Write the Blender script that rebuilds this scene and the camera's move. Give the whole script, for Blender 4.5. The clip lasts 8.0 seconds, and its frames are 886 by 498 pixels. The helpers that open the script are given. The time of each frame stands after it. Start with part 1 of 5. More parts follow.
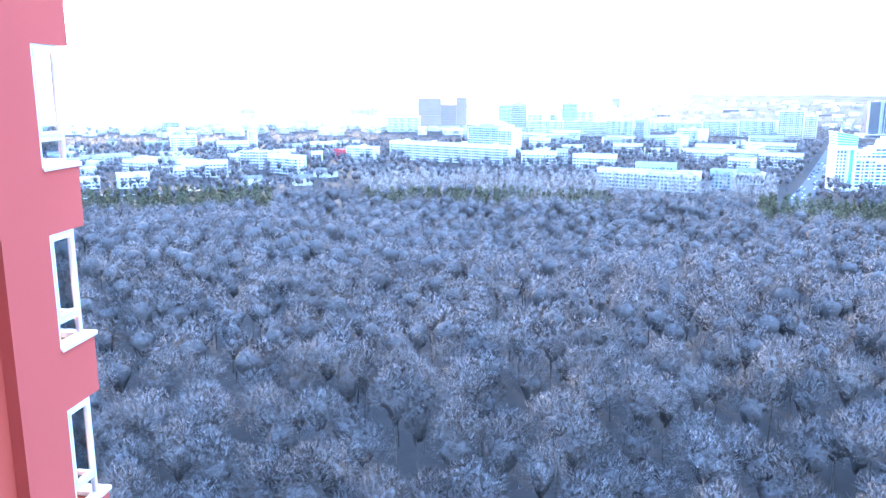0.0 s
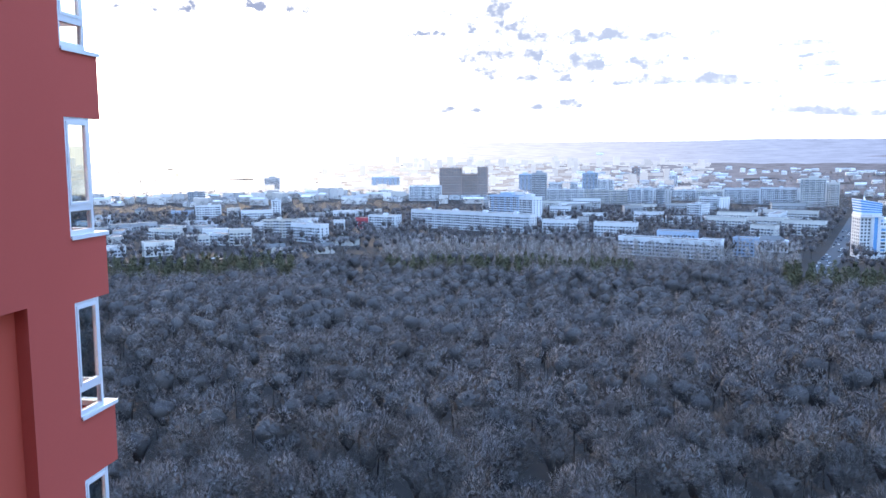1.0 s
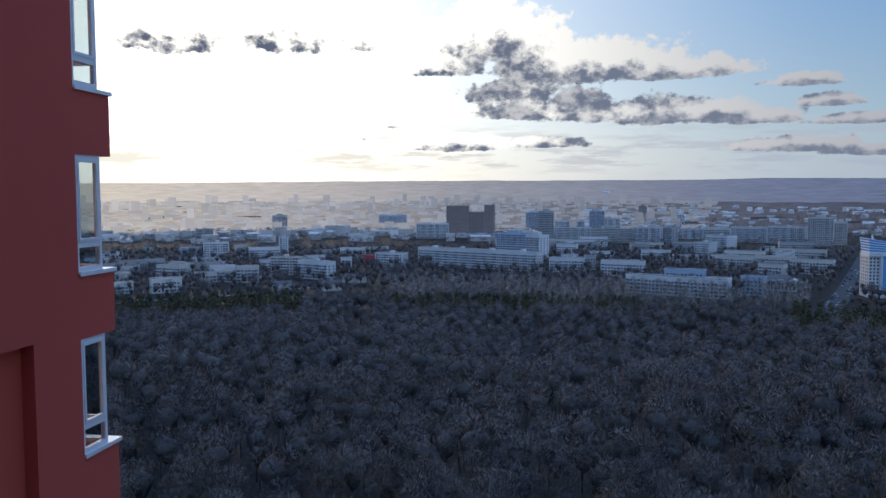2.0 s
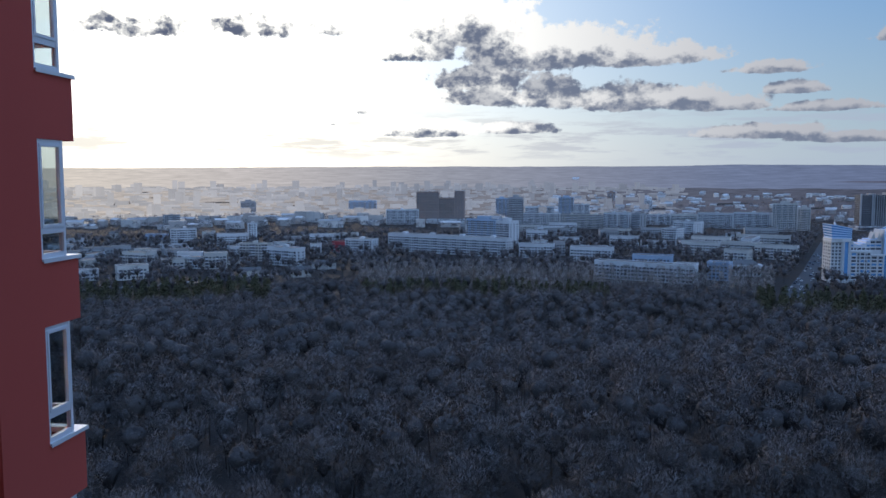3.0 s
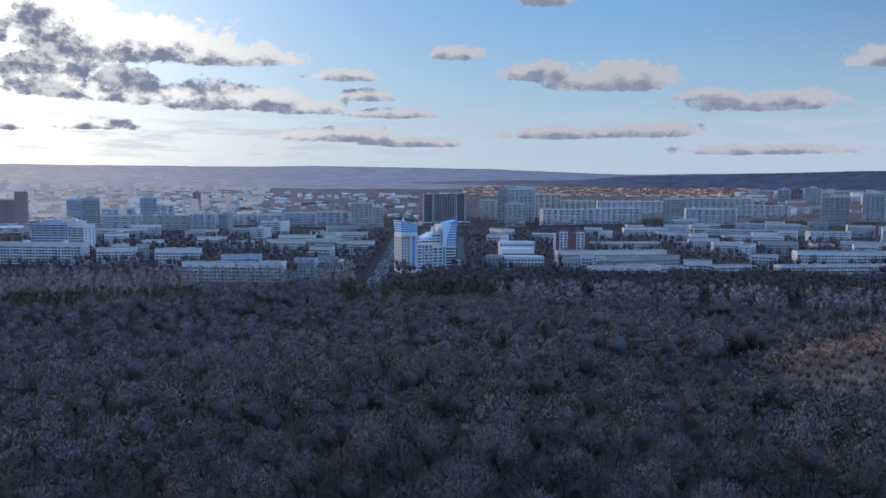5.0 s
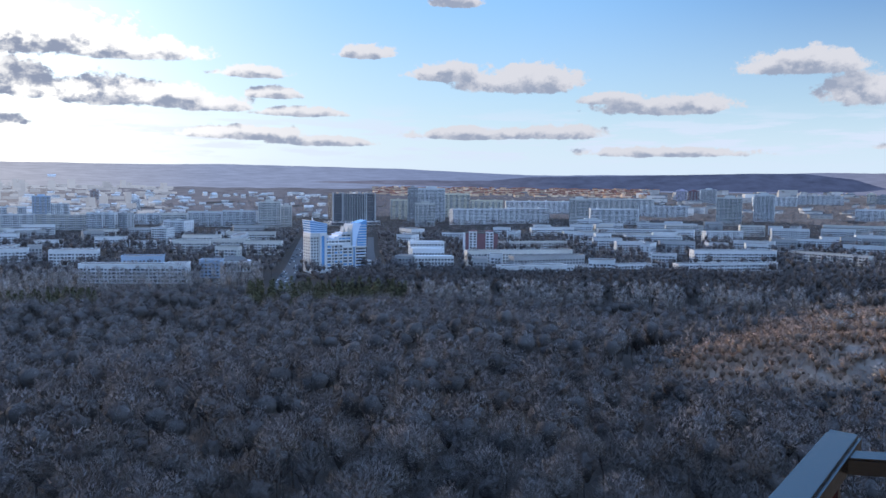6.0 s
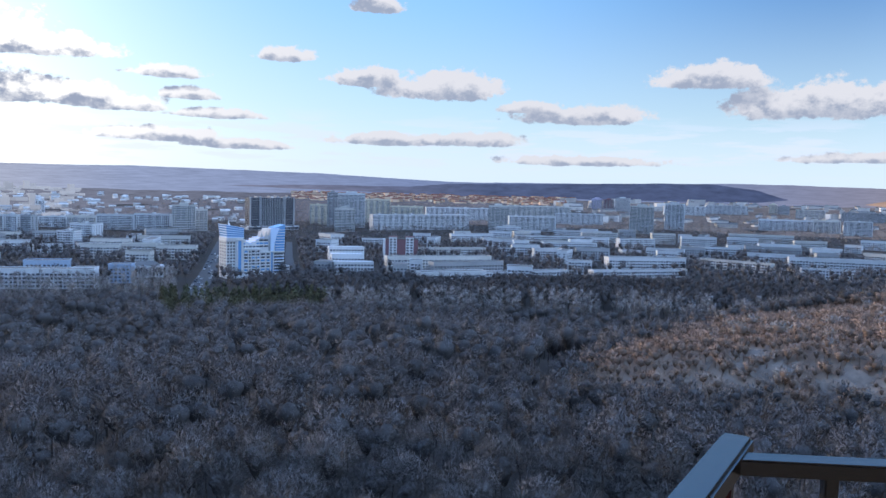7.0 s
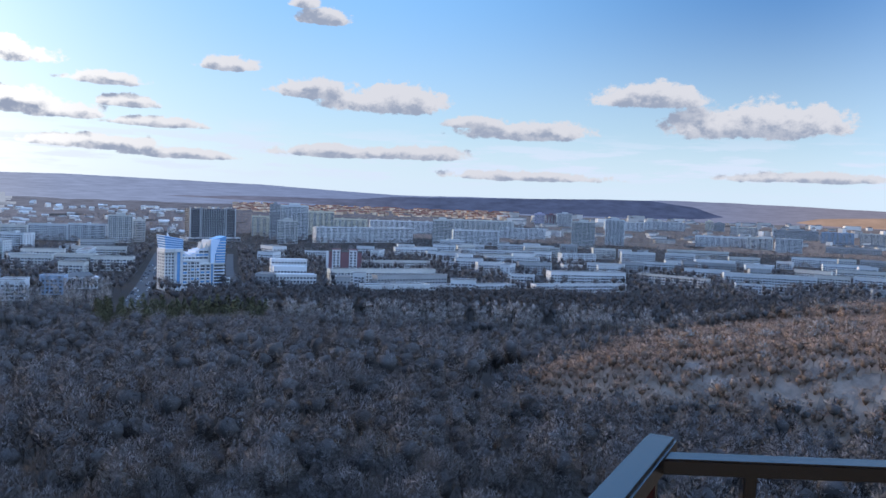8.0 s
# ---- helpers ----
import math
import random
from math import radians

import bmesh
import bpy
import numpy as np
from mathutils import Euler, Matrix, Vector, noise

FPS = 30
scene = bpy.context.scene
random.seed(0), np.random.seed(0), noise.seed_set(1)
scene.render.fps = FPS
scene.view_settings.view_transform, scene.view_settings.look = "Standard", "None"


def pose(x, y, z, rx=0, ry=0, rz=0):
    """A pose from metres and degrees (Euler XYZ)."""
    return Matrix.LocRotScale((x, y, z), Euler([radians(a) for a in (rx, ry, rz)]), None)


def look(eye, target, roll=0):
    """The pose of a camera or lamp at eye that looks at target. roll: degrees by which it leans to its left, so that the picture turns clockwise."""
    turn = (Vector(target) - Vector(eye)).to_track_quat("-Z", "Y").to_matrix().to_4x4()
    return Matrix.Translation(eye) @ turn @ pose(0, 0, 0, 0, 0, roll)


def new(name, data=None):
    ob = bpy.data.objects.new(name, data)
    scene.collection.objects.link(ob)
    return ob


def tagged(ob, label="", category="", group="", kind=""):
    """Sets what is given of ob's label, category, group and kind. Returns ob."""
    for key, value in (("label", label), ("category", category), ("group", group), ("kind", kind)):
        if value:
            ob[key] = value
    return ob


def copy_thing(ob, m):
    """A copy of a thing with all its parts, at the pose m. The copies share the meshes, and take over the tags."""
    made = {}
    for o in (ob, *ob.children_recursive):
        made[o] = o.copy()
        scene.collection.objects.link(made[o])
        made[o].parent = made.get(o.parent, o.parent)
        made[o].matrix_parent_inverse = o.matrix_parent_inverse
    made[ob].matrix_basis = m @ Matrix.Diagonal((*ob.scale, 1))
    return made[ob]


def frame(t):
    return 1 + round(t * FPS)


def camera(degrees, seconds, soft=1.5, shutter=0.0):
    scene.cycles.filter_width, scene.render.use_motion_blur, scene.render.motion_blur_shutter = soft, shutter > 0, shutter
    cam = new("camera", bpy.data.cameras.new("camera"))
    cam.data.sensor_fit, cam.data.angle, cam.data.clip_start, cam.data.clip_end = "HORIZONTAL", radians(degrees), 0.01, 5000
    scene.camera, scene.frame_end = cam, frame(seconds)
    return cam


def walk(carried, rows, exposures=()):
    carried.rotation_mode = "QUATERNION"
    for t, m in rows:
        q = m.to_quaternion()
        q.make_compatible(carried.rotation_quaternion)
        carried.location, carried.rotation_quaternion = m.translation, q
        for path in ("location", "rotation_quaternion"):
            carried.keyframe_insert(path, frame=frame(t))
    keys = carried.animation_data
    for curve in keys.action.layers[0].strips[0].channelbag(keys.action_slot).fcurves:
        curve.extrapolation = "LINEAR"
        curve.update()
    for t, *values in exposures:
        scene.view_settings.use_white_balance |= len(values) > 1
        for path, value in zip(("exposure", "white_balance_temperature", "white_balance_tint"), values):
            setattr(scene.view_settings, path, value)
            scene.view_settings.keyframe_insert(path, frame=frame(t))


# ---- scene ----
cam = camera(58.6, 8.0)
EYE = 83.0                      # the eye's height over the town's ground
ROWS = [
    (0.0, 0.0, 0.0, 0.0, 78.400, 0.000, 0.000),
    (0.5, 0.0, 0.0, 0.0, 80.537, -0.117, 1.193),
    (1.0, 0.0, 0.0, 0.0, 83.335, 0.253, 1.515),
    (1.5, 0.0, 0.0, 0.0, 85.767, 0.122, 1.938),
    (1.7, 0.0, 0.0, 0.0, 86.160, 0.100, 2.080),
    (2.8, 0.0, 0.0, 0.0, 85.240, 0.030, 0.700),
    (3.0, 0.0, 0.0, 0.0, 85.050, 0.001, -0.137),
    (3.5, 0.0, 0.0, 0.0, 85.059, -0.081, -5.425),
    (4.0, 0.0, 0.0, 0.0, 85.450, -0.118, -15.960),
    (4.5, 0.0, 0.0, 0.0, 85.557, -0.064, -24.741),
    (4.7, 0.0, 0.0, 0.0, 85.395, -0.142, -26.885),
    (5.8, 0.0, 0.0, 0.0, 84.973, -0.493, -34.654),
    (6.0, 0.0, 0.0, 0.0, 85.158, -0.625, -35.920),
    (6.5, 0.004, -0.006, 0.003, 85.590, -1.011, -38.713),
    (7.0, 0.008, -0.012, 0.006, 85.681, -1.431, -41.674),
    (7.5, 0.008, -0.011, 0.003, 86.005, -1.883, -44.809),
    (8.0, 0.018, -0.030, -0.010, 86.779, -2.171, -45.705),
]
walk(cam, [(t, pose(x, y, EYE + z, rx, ry, rz)) for t, x, y, z, rx, ry, rz in ROWS],
     [(0.0, 3.4, 5600, 10), (0.5, 2.6, 6000, 10), (1.0, 1.75, 6250, 10), (1.3, 0.85, 6250, 10), (1.5, 0.15, 6200, 10), (1.7, -0.05, 6100, 10), (3.0, 0.0, 5900, 10), (3.5, 0.0, 5900, 10),
      (4.5, 0.1, 5900, 10), (6.0, 0.80, 6200, 10), (6.5, 0.95, 6200, 10), (8.0, 0.80, 6200, 10)])

# ---- light ----
SUN_AZ, SUN_EL = -19.0, 9.0     # degrees clockwise from the y axis, and up
world = bpy.data.worlds.new("sky")
scene.world = world
world.use_nodes = True


def sky_nodes():
    nt = world.node_tree
    nt.nodes.clear()
    N, L = nt.nodes.new, nt.links.new

    def math_node(op, a, b=None, c=None, clamp=False):
        n = N("ShaderNodeMath")
        n.operation, n.use_clamp = op, clamp
        for i, v in enumerate((a, b, c)):
            if v is None:
                continue
            if isinstance(v, (int, float)):
                n.inputs[i].default_value = v
            else:
                L(v, n.inputs[i])
        return n.outputs[0]

    def mix(f, a, b):
        n = N("ShaderNodeMix")
        n.data_type = "RGBA"
        for i, v in ((0, f), (6, a), (7, b)):
            if isinstance(v, (int, float)):
                n.inputs[i].default_value = v
            elif isinstance(v, tuple):
                n.inputs[i].default_value = (*v, 1)
            else:
                L(v, n.inputs[i])
        return n.outputs[2]

    def smooth(v, lo, hi):
        n = N("ShaderNodeMapRange")
        n.interpolation_type = "SMOOTHSTEP"
        L(v, n.inputs[0])
        n.inputs[1].default_value, n.inputs[2].default_value = lo, hi
        return n.outputs[0]

    sky = N("ShaderNodeTexSky")
    sky.sky_type, sky.sun_disc = "NISHITA", False
    sky.sun_elevation, sky.sun_rotation = radians(SUN_EL), radians(SUN_AZ)
    sky.altitude, sky.air_density, sky.dust_density, sky.ozone_density = 200, 1.0, 1.6, 2.0
    tex = N("ShaderNodeTexCoord").outputs["Generated"]
    sep = N("ShaderNodeSeparateXYZ")
    L(tex, sep.inputs[0])
    x, y, z = sep.outputs
    az = math_node("MULTIPLY", math_node("ARCTAN2", x, y), 57.2958)
    el = math_node("MULTIPLY", math_node("ARCSINE", z), 57.2958)
    # fine and broad turbulence, stretched along the horizon
    flat = N("ShaderNodeCombineXYZ")
    L(math_node("MULTIPLY", az, 0.75), flat.inputs[0])
    L(el, flat.inputs[1])

    def noise_tex(scale, detail, rough, off):
        n = N("ShaderNodeTexNoise")
        n.noise_dimensions = "4D"
        n.inputs["Scale"].default_value, n.inputs["Detail"].default_value = scale, detail
        n.inputs["Roughness"].default_value, n.inputs["W"].default_value = rough, off
        L(flat.outputs[0], n.inputs["Vector"])
        return n.outputs["Fac"]

    n_big, n_fine, n_core = noise_tex(0.45, 7, 0.62, 1.3), noise_tex(1.6, 6, 0.65, 4.0), noise_tex(0.9, 5, 0.6, 9.0)
    # the large clouds: azimuth, elevation, half width, half height (degrees)
    field = under_field = None
    for a, e, w, h in CLOUDS:
        dx = math_node("MULTIPLY", math_node("SUBTRACT", az, a), 1.0 / w)
        dy = math_node("MULTIPLY", math_node("SUBTRACT", el, e), 1.0 / h)
        under = math_node("MULTIPLY", math_node("MINIMUM", dy, 0.0), 1.5)      # flat bases
        dy = math_node("ADD", dy, under)
        d = math_node("SQRT", math_node("ADD", math_node("MULTIPLY", dx, dx), math_node("MULTIPLY", dy, dy)))
        f = math_node("SUBTRACT", 1.0, d)
        field = f if field is None else math_node("MAXIMUM", field, f)
        low_y = math_node("MULTIPLY", math_node("SUBTRACT", el, e - 0.8 * h), 1.0 / h)
        g = math_node("SUBTRACT", 1.0, math_node("SQRT", math_node("ADD", math_node("MULTIPLY", dx, dx), math_node("MULTIPLY", low_y, low_y))))
        under_field = g if under_field is None else math_node("MAXIMUM", under_field, g)
    field = math_node("MAXIMUM", field, -1.5)
    rough = math_node("ADD", math_node("MULTIPLY", math_node("SUBTRACT", n_big, 0.5), 1.9),
                      math_node("MULTIPLY", math_node("SUBTRACT", n_fine, 0.5), 1.3))
    body = math_node("ADD", math_node("ADD", field, rough), 0.28)
    belly = math_node("ADD", math_node("ADD", math_node("MAXIMUM", under_field, -1.5), math_node("MULTIPLY", rough, 0.7)), 0.1)
    # thin broken rows low over the hills
    low = math_node("MULTIPLY", smooth(el, 0.8, 2.4), math_node("SUBTRACT", 1.0, smooth(el, 3.0, 6.0)))
    strat = N("ShaderNodeCombineXYZ")
    L(math_node("MULTIPLY", az, 0.22), strat.inputs[0])
    L(math_node("MULTIPLY", el, 1.7), strat.inputs[1])
    n_row = N("ShaderNodeTexNoise")
    n_row.inputs["Scale"].default_value, n_row.inputs["Detail"].default_value, n_row.inputs["Roughness"].default_value = 0.8, 6, 0.6
    L(strat.outputs[0], n_row.inputs["Vector"])
    thin = math_node("MULTIPLY", smooth(n_row.outputs["Fac"], 0.47, 0.60), math_node("MULTIPLY", low, 0.85))
    # nearness to the sun lights the cloud's rim and veils the sky
    s = Vector((math.sin(radians(SUN_AZ)) * math.cos(radians(SUN_EL)), math.cos(radians(SUN_AZ)) * math.cos(radians(SUN_EL)), math.sin(radians(SUN_EL))))
    dot = N("ShaderNodeVectorMath")
    dot.operation = "DOT_PRODUCT"
    L(tex, dot.inputs[0])
    dot.inputs[1].default_value = s
    near = math_node("MAXIMUM", dot.outputs["Value"], 0.0)
    glow = math_node("POWER", near, 9.0)
    tight = math_node("POWER", near, 90.0)
    # far from the sun the clouds turn their shaded sides
    core = math_node("ADD", belly, math_node("MULTIPLY", math_node("SUBTRACT", n_core, 0.5), 1.5))
    core = smooth(math_node("ADD", core, math_node("MULTIPLY", math_node("SUBTRACT", 1.3, glow), 0.30)), 0.16, 0.80)
    billow = smooth(math_node("ADD", n_core, math_node("MULTIPLY", math_node("SUBTRACT", n_fine, 0.5), 0.7)), 0.36, 0.62)
    core = math_node("MULTIPLY", core, math_node("MULTIPLY_ADD", billow, 0.42, 0.58))
    cover = smooth(math_node("ADD", body, math_node("MULTIPLY", glow, 0.14)), 0.0, 0.30)
    base = N("ShaderNodeVectorMath")
    base.operation = "SCALE"
    L(sky.outputs[0], base.inputs[0])
    base.inputs["Scale"].default_value = SKY_STRENGTH
    lit = mix(glow, (0.42, 0.415, 0.435), (2.0, 1.85, 1.55))
    shade = mix(glow, (0.20, 0.225, 0.285), (0.12, 0.135, 0.19))
    cloud = mix(core, lit, shade)
    deep = mix(smooth(near, 0.05, 0.55), (0.055, 0.168, 0.40), (0.165, 0.37, 0.68))
    blue = mix(smooth(el, 1.0, 16.0), (0.40, 0.53, 0.62), deep)
    # the unseen upper sky is brightened to lift the wood
    blue = mix(smooth(el, 18.0, 50.0), blue, (0.37, 0.66, 1.32))
    clear = mix(0.7, base.outputs[0], blue)
    away = smooth(math_node("MULTIPLY", dot.outputs["Value"], -1.0), -0.1, 0.9)      # unseen blue glow opposite the sun, added to fill the shade
    clear = mix(math_node("MULTIPLY", away, 0.6), clear, (0.92, 1.27, 1.80))
    veil = mix(math_node("MULTIPLY", glow, 0.75), clear, (1.5, 1.5, 1.4))
    veil = mix(math_node("MULTIPLY", tight, 0.8), veil, (2.6, 2.4, 2.0))
    horizon = math_node("MULTIPLY", math_node("SUBTRACT", 1.0, smooth(el, 0.0, 6.0)), 0.7)
    veil = mix(horizon, veil, mix(glow, (0.44, 0.50, 0.57), (1.5, 1.3, 0.95)))
    out = mix(thin, veil, mix(glow, (0.42, 0.46, 0.54), (0.95, 0.85, 0.68)))
    out = mix(cover, out, cloud)
    bg = N("ShaderNodeBackground")
    bg.inputs["Strength"].default_value = 1.0
    L(out, bg.inputs["Color"])
    L(bg.outputs[0], N("ShaderNodeOutputWorld").inputs["Surface"])


SKY_STRENGTH = 0.09
CLOUDS = [(-21.0, 10.9, 5.8, 2.6), (-12.6, 11.2, 4.9, 2.6), (-7.8, 10.6, 1.5, 1.0), (1.6, 10.5, 4.6, 2.7), (-2.0, 8.9, 3.2, 1.1), (8.5, 8.7, 6.6, 1.8), (14.1, 8.3, 5.2, 1.0),
          (2.8, 6.9, 2.7, 1.3), (3.4, 5.7, 3.2, 0.8), (7.7, 5.7, 2.5, 1.4), (13.1, 5.4, 3.4, 1.2), (17.4, 5.3, 2.5, 1.0), (20.3, 5.0, 2.4, 0.7), (24.0, 5.9, 1.7, 0.5), (25.5, 4.7, 3.0, 0.45),
          (-1.2, 3.5, 4.2, 0.75), (5.3, 3.6, 2.5, 0.55), (-5.3, 5.0, 1.2, 0.5), (-8.0, 4.1, 1.3, 0.4), (22.5, 7.3, 2.4, 0.55), (21.5, 3.1, 4.4, 0.65), (27.3, 2.7, 3.2, 0.45)]
CLOUDS += [(36.6, 12.5, 1.9, 0.8), (35.4, 13.4, 1.1, 0.6), (30.2, 8.9, 2.0, 0.7), (36.0, 7.5, 2.4, 0.8), (41.5, 6.9, 4.0, 1.2), (47.8, 5.8, 2.2, 0.6), (51.6, 5.2, 4.0, 0.9),
           (42.7, 3.4, 3.8, 0.65), (37.0, 3.3, 3.5, 0.55), (51.7, 2.1, 5.0, 0.5), (60.6, 7.7, 3.6, 1.15), (66.8, 5.9, 5.2, 1.6), (70.7, 2.5, 4.6, 0.5)]
sky_nodes()

sun = new("sun", bpy.data.lights.new("sun", "SUN"))
sun.data.energy, sun.data.angle, sun.data.color = 1.6, radians(0.6), (1.0, 0.77, 0.53)
SUN_WAY = Vector((math.sin(radians(SUN_AZ)) * math.cos(radians(SUN_EL)), math.cos(radians(SUN_AZ)) * math.cos(radians(SUN_EL)), math.sin(radians(SUN_EL))))
sun.matrix_world = look(SUN_WAY * 200 + Vector((0, 0, EYE)), (0, 0, EYE))


# ---- materials ----
def surface(name, colour, second=None, scale=1.0, rough=0.85, metal=0.0, bump=0.0, fine=None, mixing=0.5, vary=0.0, island=0.0, spec=0.3, bump_scale=None, contrast=1.0):
    """A surface of two colours mixed by broad and fine noise at real size, with relief and some difference from piece to piece."""
    m = bpy.data.materials.new(name)
    m.use_nodes = True
    nt = m.node_tree
    b = nt.nodes["Principled BSDF"]
    N, L = nt.nodes.new, nt.links.new
    b.inputs["Roughness"].default_value, b.inputs["Metallic"].default_value = rough, metal
    b.inputs["Specular IOR Level"].default_value = spec
    geo = N("ShaderNodeNewGeometry")
    n1, n2 = N("ShaderNodeTexNoise"), N("ShaderNodeTexNoise")
    for n, sc, d in ((n1, scale, 4), (n2, fine or scale * 9, 5)):
        n.inputs["Scale"].default_value, n.inputs["Detail"].default_value = sc, d
        L(geo.outputs["Position"], n.inputs["Vector"])
    add = N("ShaderNodeMath")
    add.operation = "MULTIPLY_ADD"
    L(n2.outputs["Fac"], add.inputs[0])
    add.inputs[1].default_value = 0.6
    L(n1.outputs["Fac"], add.inputs[2])
    ramp = N("ShaderNodeMapRange")
    L(add.outputs[0], ramp.inputs[0])
    ramp.inputs[1].default_value, ramp.inputs[2].default_value = 0.8 - (0.35 * mixing + 0.15) / contrast, 0.8 + 0.35 / contrast
    mixer = N("ShaderNodeMix")
    mixer.data_type = "RGBA"
    L(ramp.outputs[0], mixer.inputs[0])
    mixer.inputs[6].default_value = (*colour, 1)
    mixer.inputs[7].default_value = (*(second or tuple(c * 0.7 for c in colour)), 1)
    out = mixer.outputs[2]
    for amount, source in ((vary, "object"), (island, "island")):
        if amount:
            r = N("ShaderNodeObjectInfo").outputs["Random"] if source == "object" else geo.outputs["Random Per Island"]
            hsv, span = N("ShaderNodeHueSaturation"), N("ShaderNodeMapRange")
            L(r, span.inputs[0])
            span.inputs[3].default_value, span.inputs[4].default_value = 1 - amount, 1 + amount
            L(span.outputs[0], hsv.inputs["Value"])
            L(out, hsv.inputs["Color"])
            out = hsv.outputs[0]
    L(out, b.inputs["Base Color"])
    if bump:
        bm_node = N("ShaderNodeBump")
        bm_node.inputs["Strength"].default_value, bm_node.inputs["Distance"].default_value = 0.6, bump
        if bump_scale:
            n3 = N("ShaderNodeTexNoise")
            n3.inputs["Scale"].default_value, n3.inputs["Detail"].default_value = bump_scale, 4
            L(geo.outputs["Position"], n3.inputs["Vector"])
            L(n3.outputs["Fac"], bm_node.inputs["Height"])
        else:
            L(n2.outputs["Fac"], bm_node.inputs["Height"])
        L(bm_node.outputs[0], b.inputs["Normal"])
    return m


def clear_glass(name, tint):
    m = bpy.data.materials.new(name)
    m.use_nodes = True
    b = m.node_tree.nodes["Principled BSDF"]
    b.inputs["Base Color"].default_value = (*tint, 1)
    b.inputs["Roughness"].default_value, b.inputs["Transmission Weight"].default_value, b.inputs["IOR"].default_value = 0.0, 1.0, 1.12
    return m


RED = surface("red_plaster", (0.57, 0.112, 0.086), (0.52, 0.100, 0.078), 0.35, 0.9, bump=0.003, fine=60, spec=0.15)
RED_IN = surface("red_plaster_niche", (0.58, 0.105, 0.07), (0.53, 0.095, 0.064), 0.35, 0.9, bump=0.003, fine=60, spec=0.15)
PVC = surface("white_pvc", (0.80, 0.81, 0.84), (0.74, 0.75, 0.79), 1.2, 0.35, fine=14, spec=0.5)
SILL = surface("white_sheet_sill", (0.82, 0.82, 0.83), (0.7, 0.7, 0.72), 2.0, 0.3, fine=20, spec=0.5)
INSIDE = surface("pale_room_plaster", (0.72, 0.70, 0.64), (0.66, 0.63, 0.57), 0.8, 0.9, fine=12)
GLASS = clear_glass("window_glass", (0.62, 0.68, 0.71))
HOUSE = surface("grey_house_render", (0.06, 0.058, 0.056), (0.045, 0.044, 0.043), 0.4, 0.9, bump=0.003, fine=50, spec=0.15)
SLAB = surface("balcony_concrete", (0.36, 0.35, 0.34), (0.26, 0.25, 0.24), 1.5, 0.9, bump=0.004, fine=25)
TYRE = surface("tyre_rubber", (0.02, 0.02, 0.02), (0.03, 0.03, 0.03), 5.0, 0.8)
RAIL = surface("black_gloss_paint", (0.016, 0.016, 0.018), (0.024, 0.024, 0.026), 6.0, 0.22, 0.0, fine=90, spec=0.5, bump=0.0006)
RAIL.node_tree.nodes["Principled BSDF"].inputs["IOR"].default_value = 2.5
TWIG = surface("bare_twigs", (0.222, 0.208, 0.207), (0.125, 0.116, 0.116), 0.09, 0.95, fine=0.3, vary=0.38, island=0.08, spec=0.1)
# dark core colours paint the shade inside bare crowns and scrub
CROWN_SHADE = surface("crown_shade_core", (0.108, 0.100, 0.099), (0.050, 0.046, 0.046), 0.12, 0.98, fine=2.6, bump=0.35, spec=0.05, contrast=1.3)
TWIG_SHADE = surface("russet_scrub_shade", (0.21, 0.150, 0.118), (0.105, 0.075, 0.060), 0.2, 0.98, fine=1.0, spec=0.05)
BARK = surface("grey_bark", (0.135, 0.120, 0.110), (0.075, 0.066, 0.060), 0.8, 0.95, fine=9, bump=0.02, vary=0.25, spec=0.1)
TWIG_FAR = surface("far_bare_twigs", (0.228, 0.212, 0.212), (0.118, 0.108, 0.108), 0.12, 0.95, fine=0.02, island=0.06, contrast=2.4, spec=0.1)
TWIG_PALE = surface("pale_poplar_twigs", (0.40, 0.38, 0.375), (0.27, 0.255, 0.25), 0.04, 0.95, fine=0.3, island=0.2, spec=0.1)
TWIG_WARM = surface("russet_scrub_twigs", (0.52, 0.375, 0.295), (0.31, 0.212, 0.168), 0.05, 0.95, fine=0.3, island=0.25, spec=0.1)
TWIG_DARK = surface("dark_belt_twigs", (0.120, 0.110, 0.110), (0.072, 0.066, 0.066), 0.03, 0.95, fine=0.2, island=0.25, spec=0.1)
PINE = surface("pine_needles", (0.120, 0.122, 0.072), (0.080, 0.084, 0.052), 0.1, 0.95, fine=0.7, island=0.25, spec=0.1)
GRASS = surface("dry_winter_grass", (0.46, 0.345, 0.27), (0.25, 0.182, 0.146), 0.06, 0.95, fine=0.5, bump=0.25, spec=0.05)
FLOOR = surface("leaf_litter", (0.064, 0.055, 0.050), (0.038, 0.033, 0.030), 0.02, 0.97, fine=0.35, spec=0.05)
ASPHALT = surface("road_asphalt", (0.085, 0.088, 0.095), (0.06, 0.062, 0.068), 0.05, 0.9, fine=1.2, spec=0.2)
ROCK = surface("pale_eroded_clay", (0.34, 0.275, 0.235), (0.135, 0.105, 0.09), 0.16, 0.95, fine=0.6, bump=0.8, spec=0.1)
DARKGLASS = surface("far_window_glass", (0.030, 0.035, 0.048), (0.075, 0.085, 0.11), 0.12, 0.3, fine=0.7, island=0.5, spec=0.35)
ROOF = surface("bitumen_roof", (0.16, 0.155, 0.155), (0.10, 0.10, 0.10), 0.05, 0.95, fine=0.5, vary=0.35, spec=0.15)
TILE = surface("rusty_roof_tiles", (0.30, 0.13, 0.085), (0.2, 0.09, 0.07), 0.06, 0.9, fine=0.6, vary=0.3, spec=0.15)
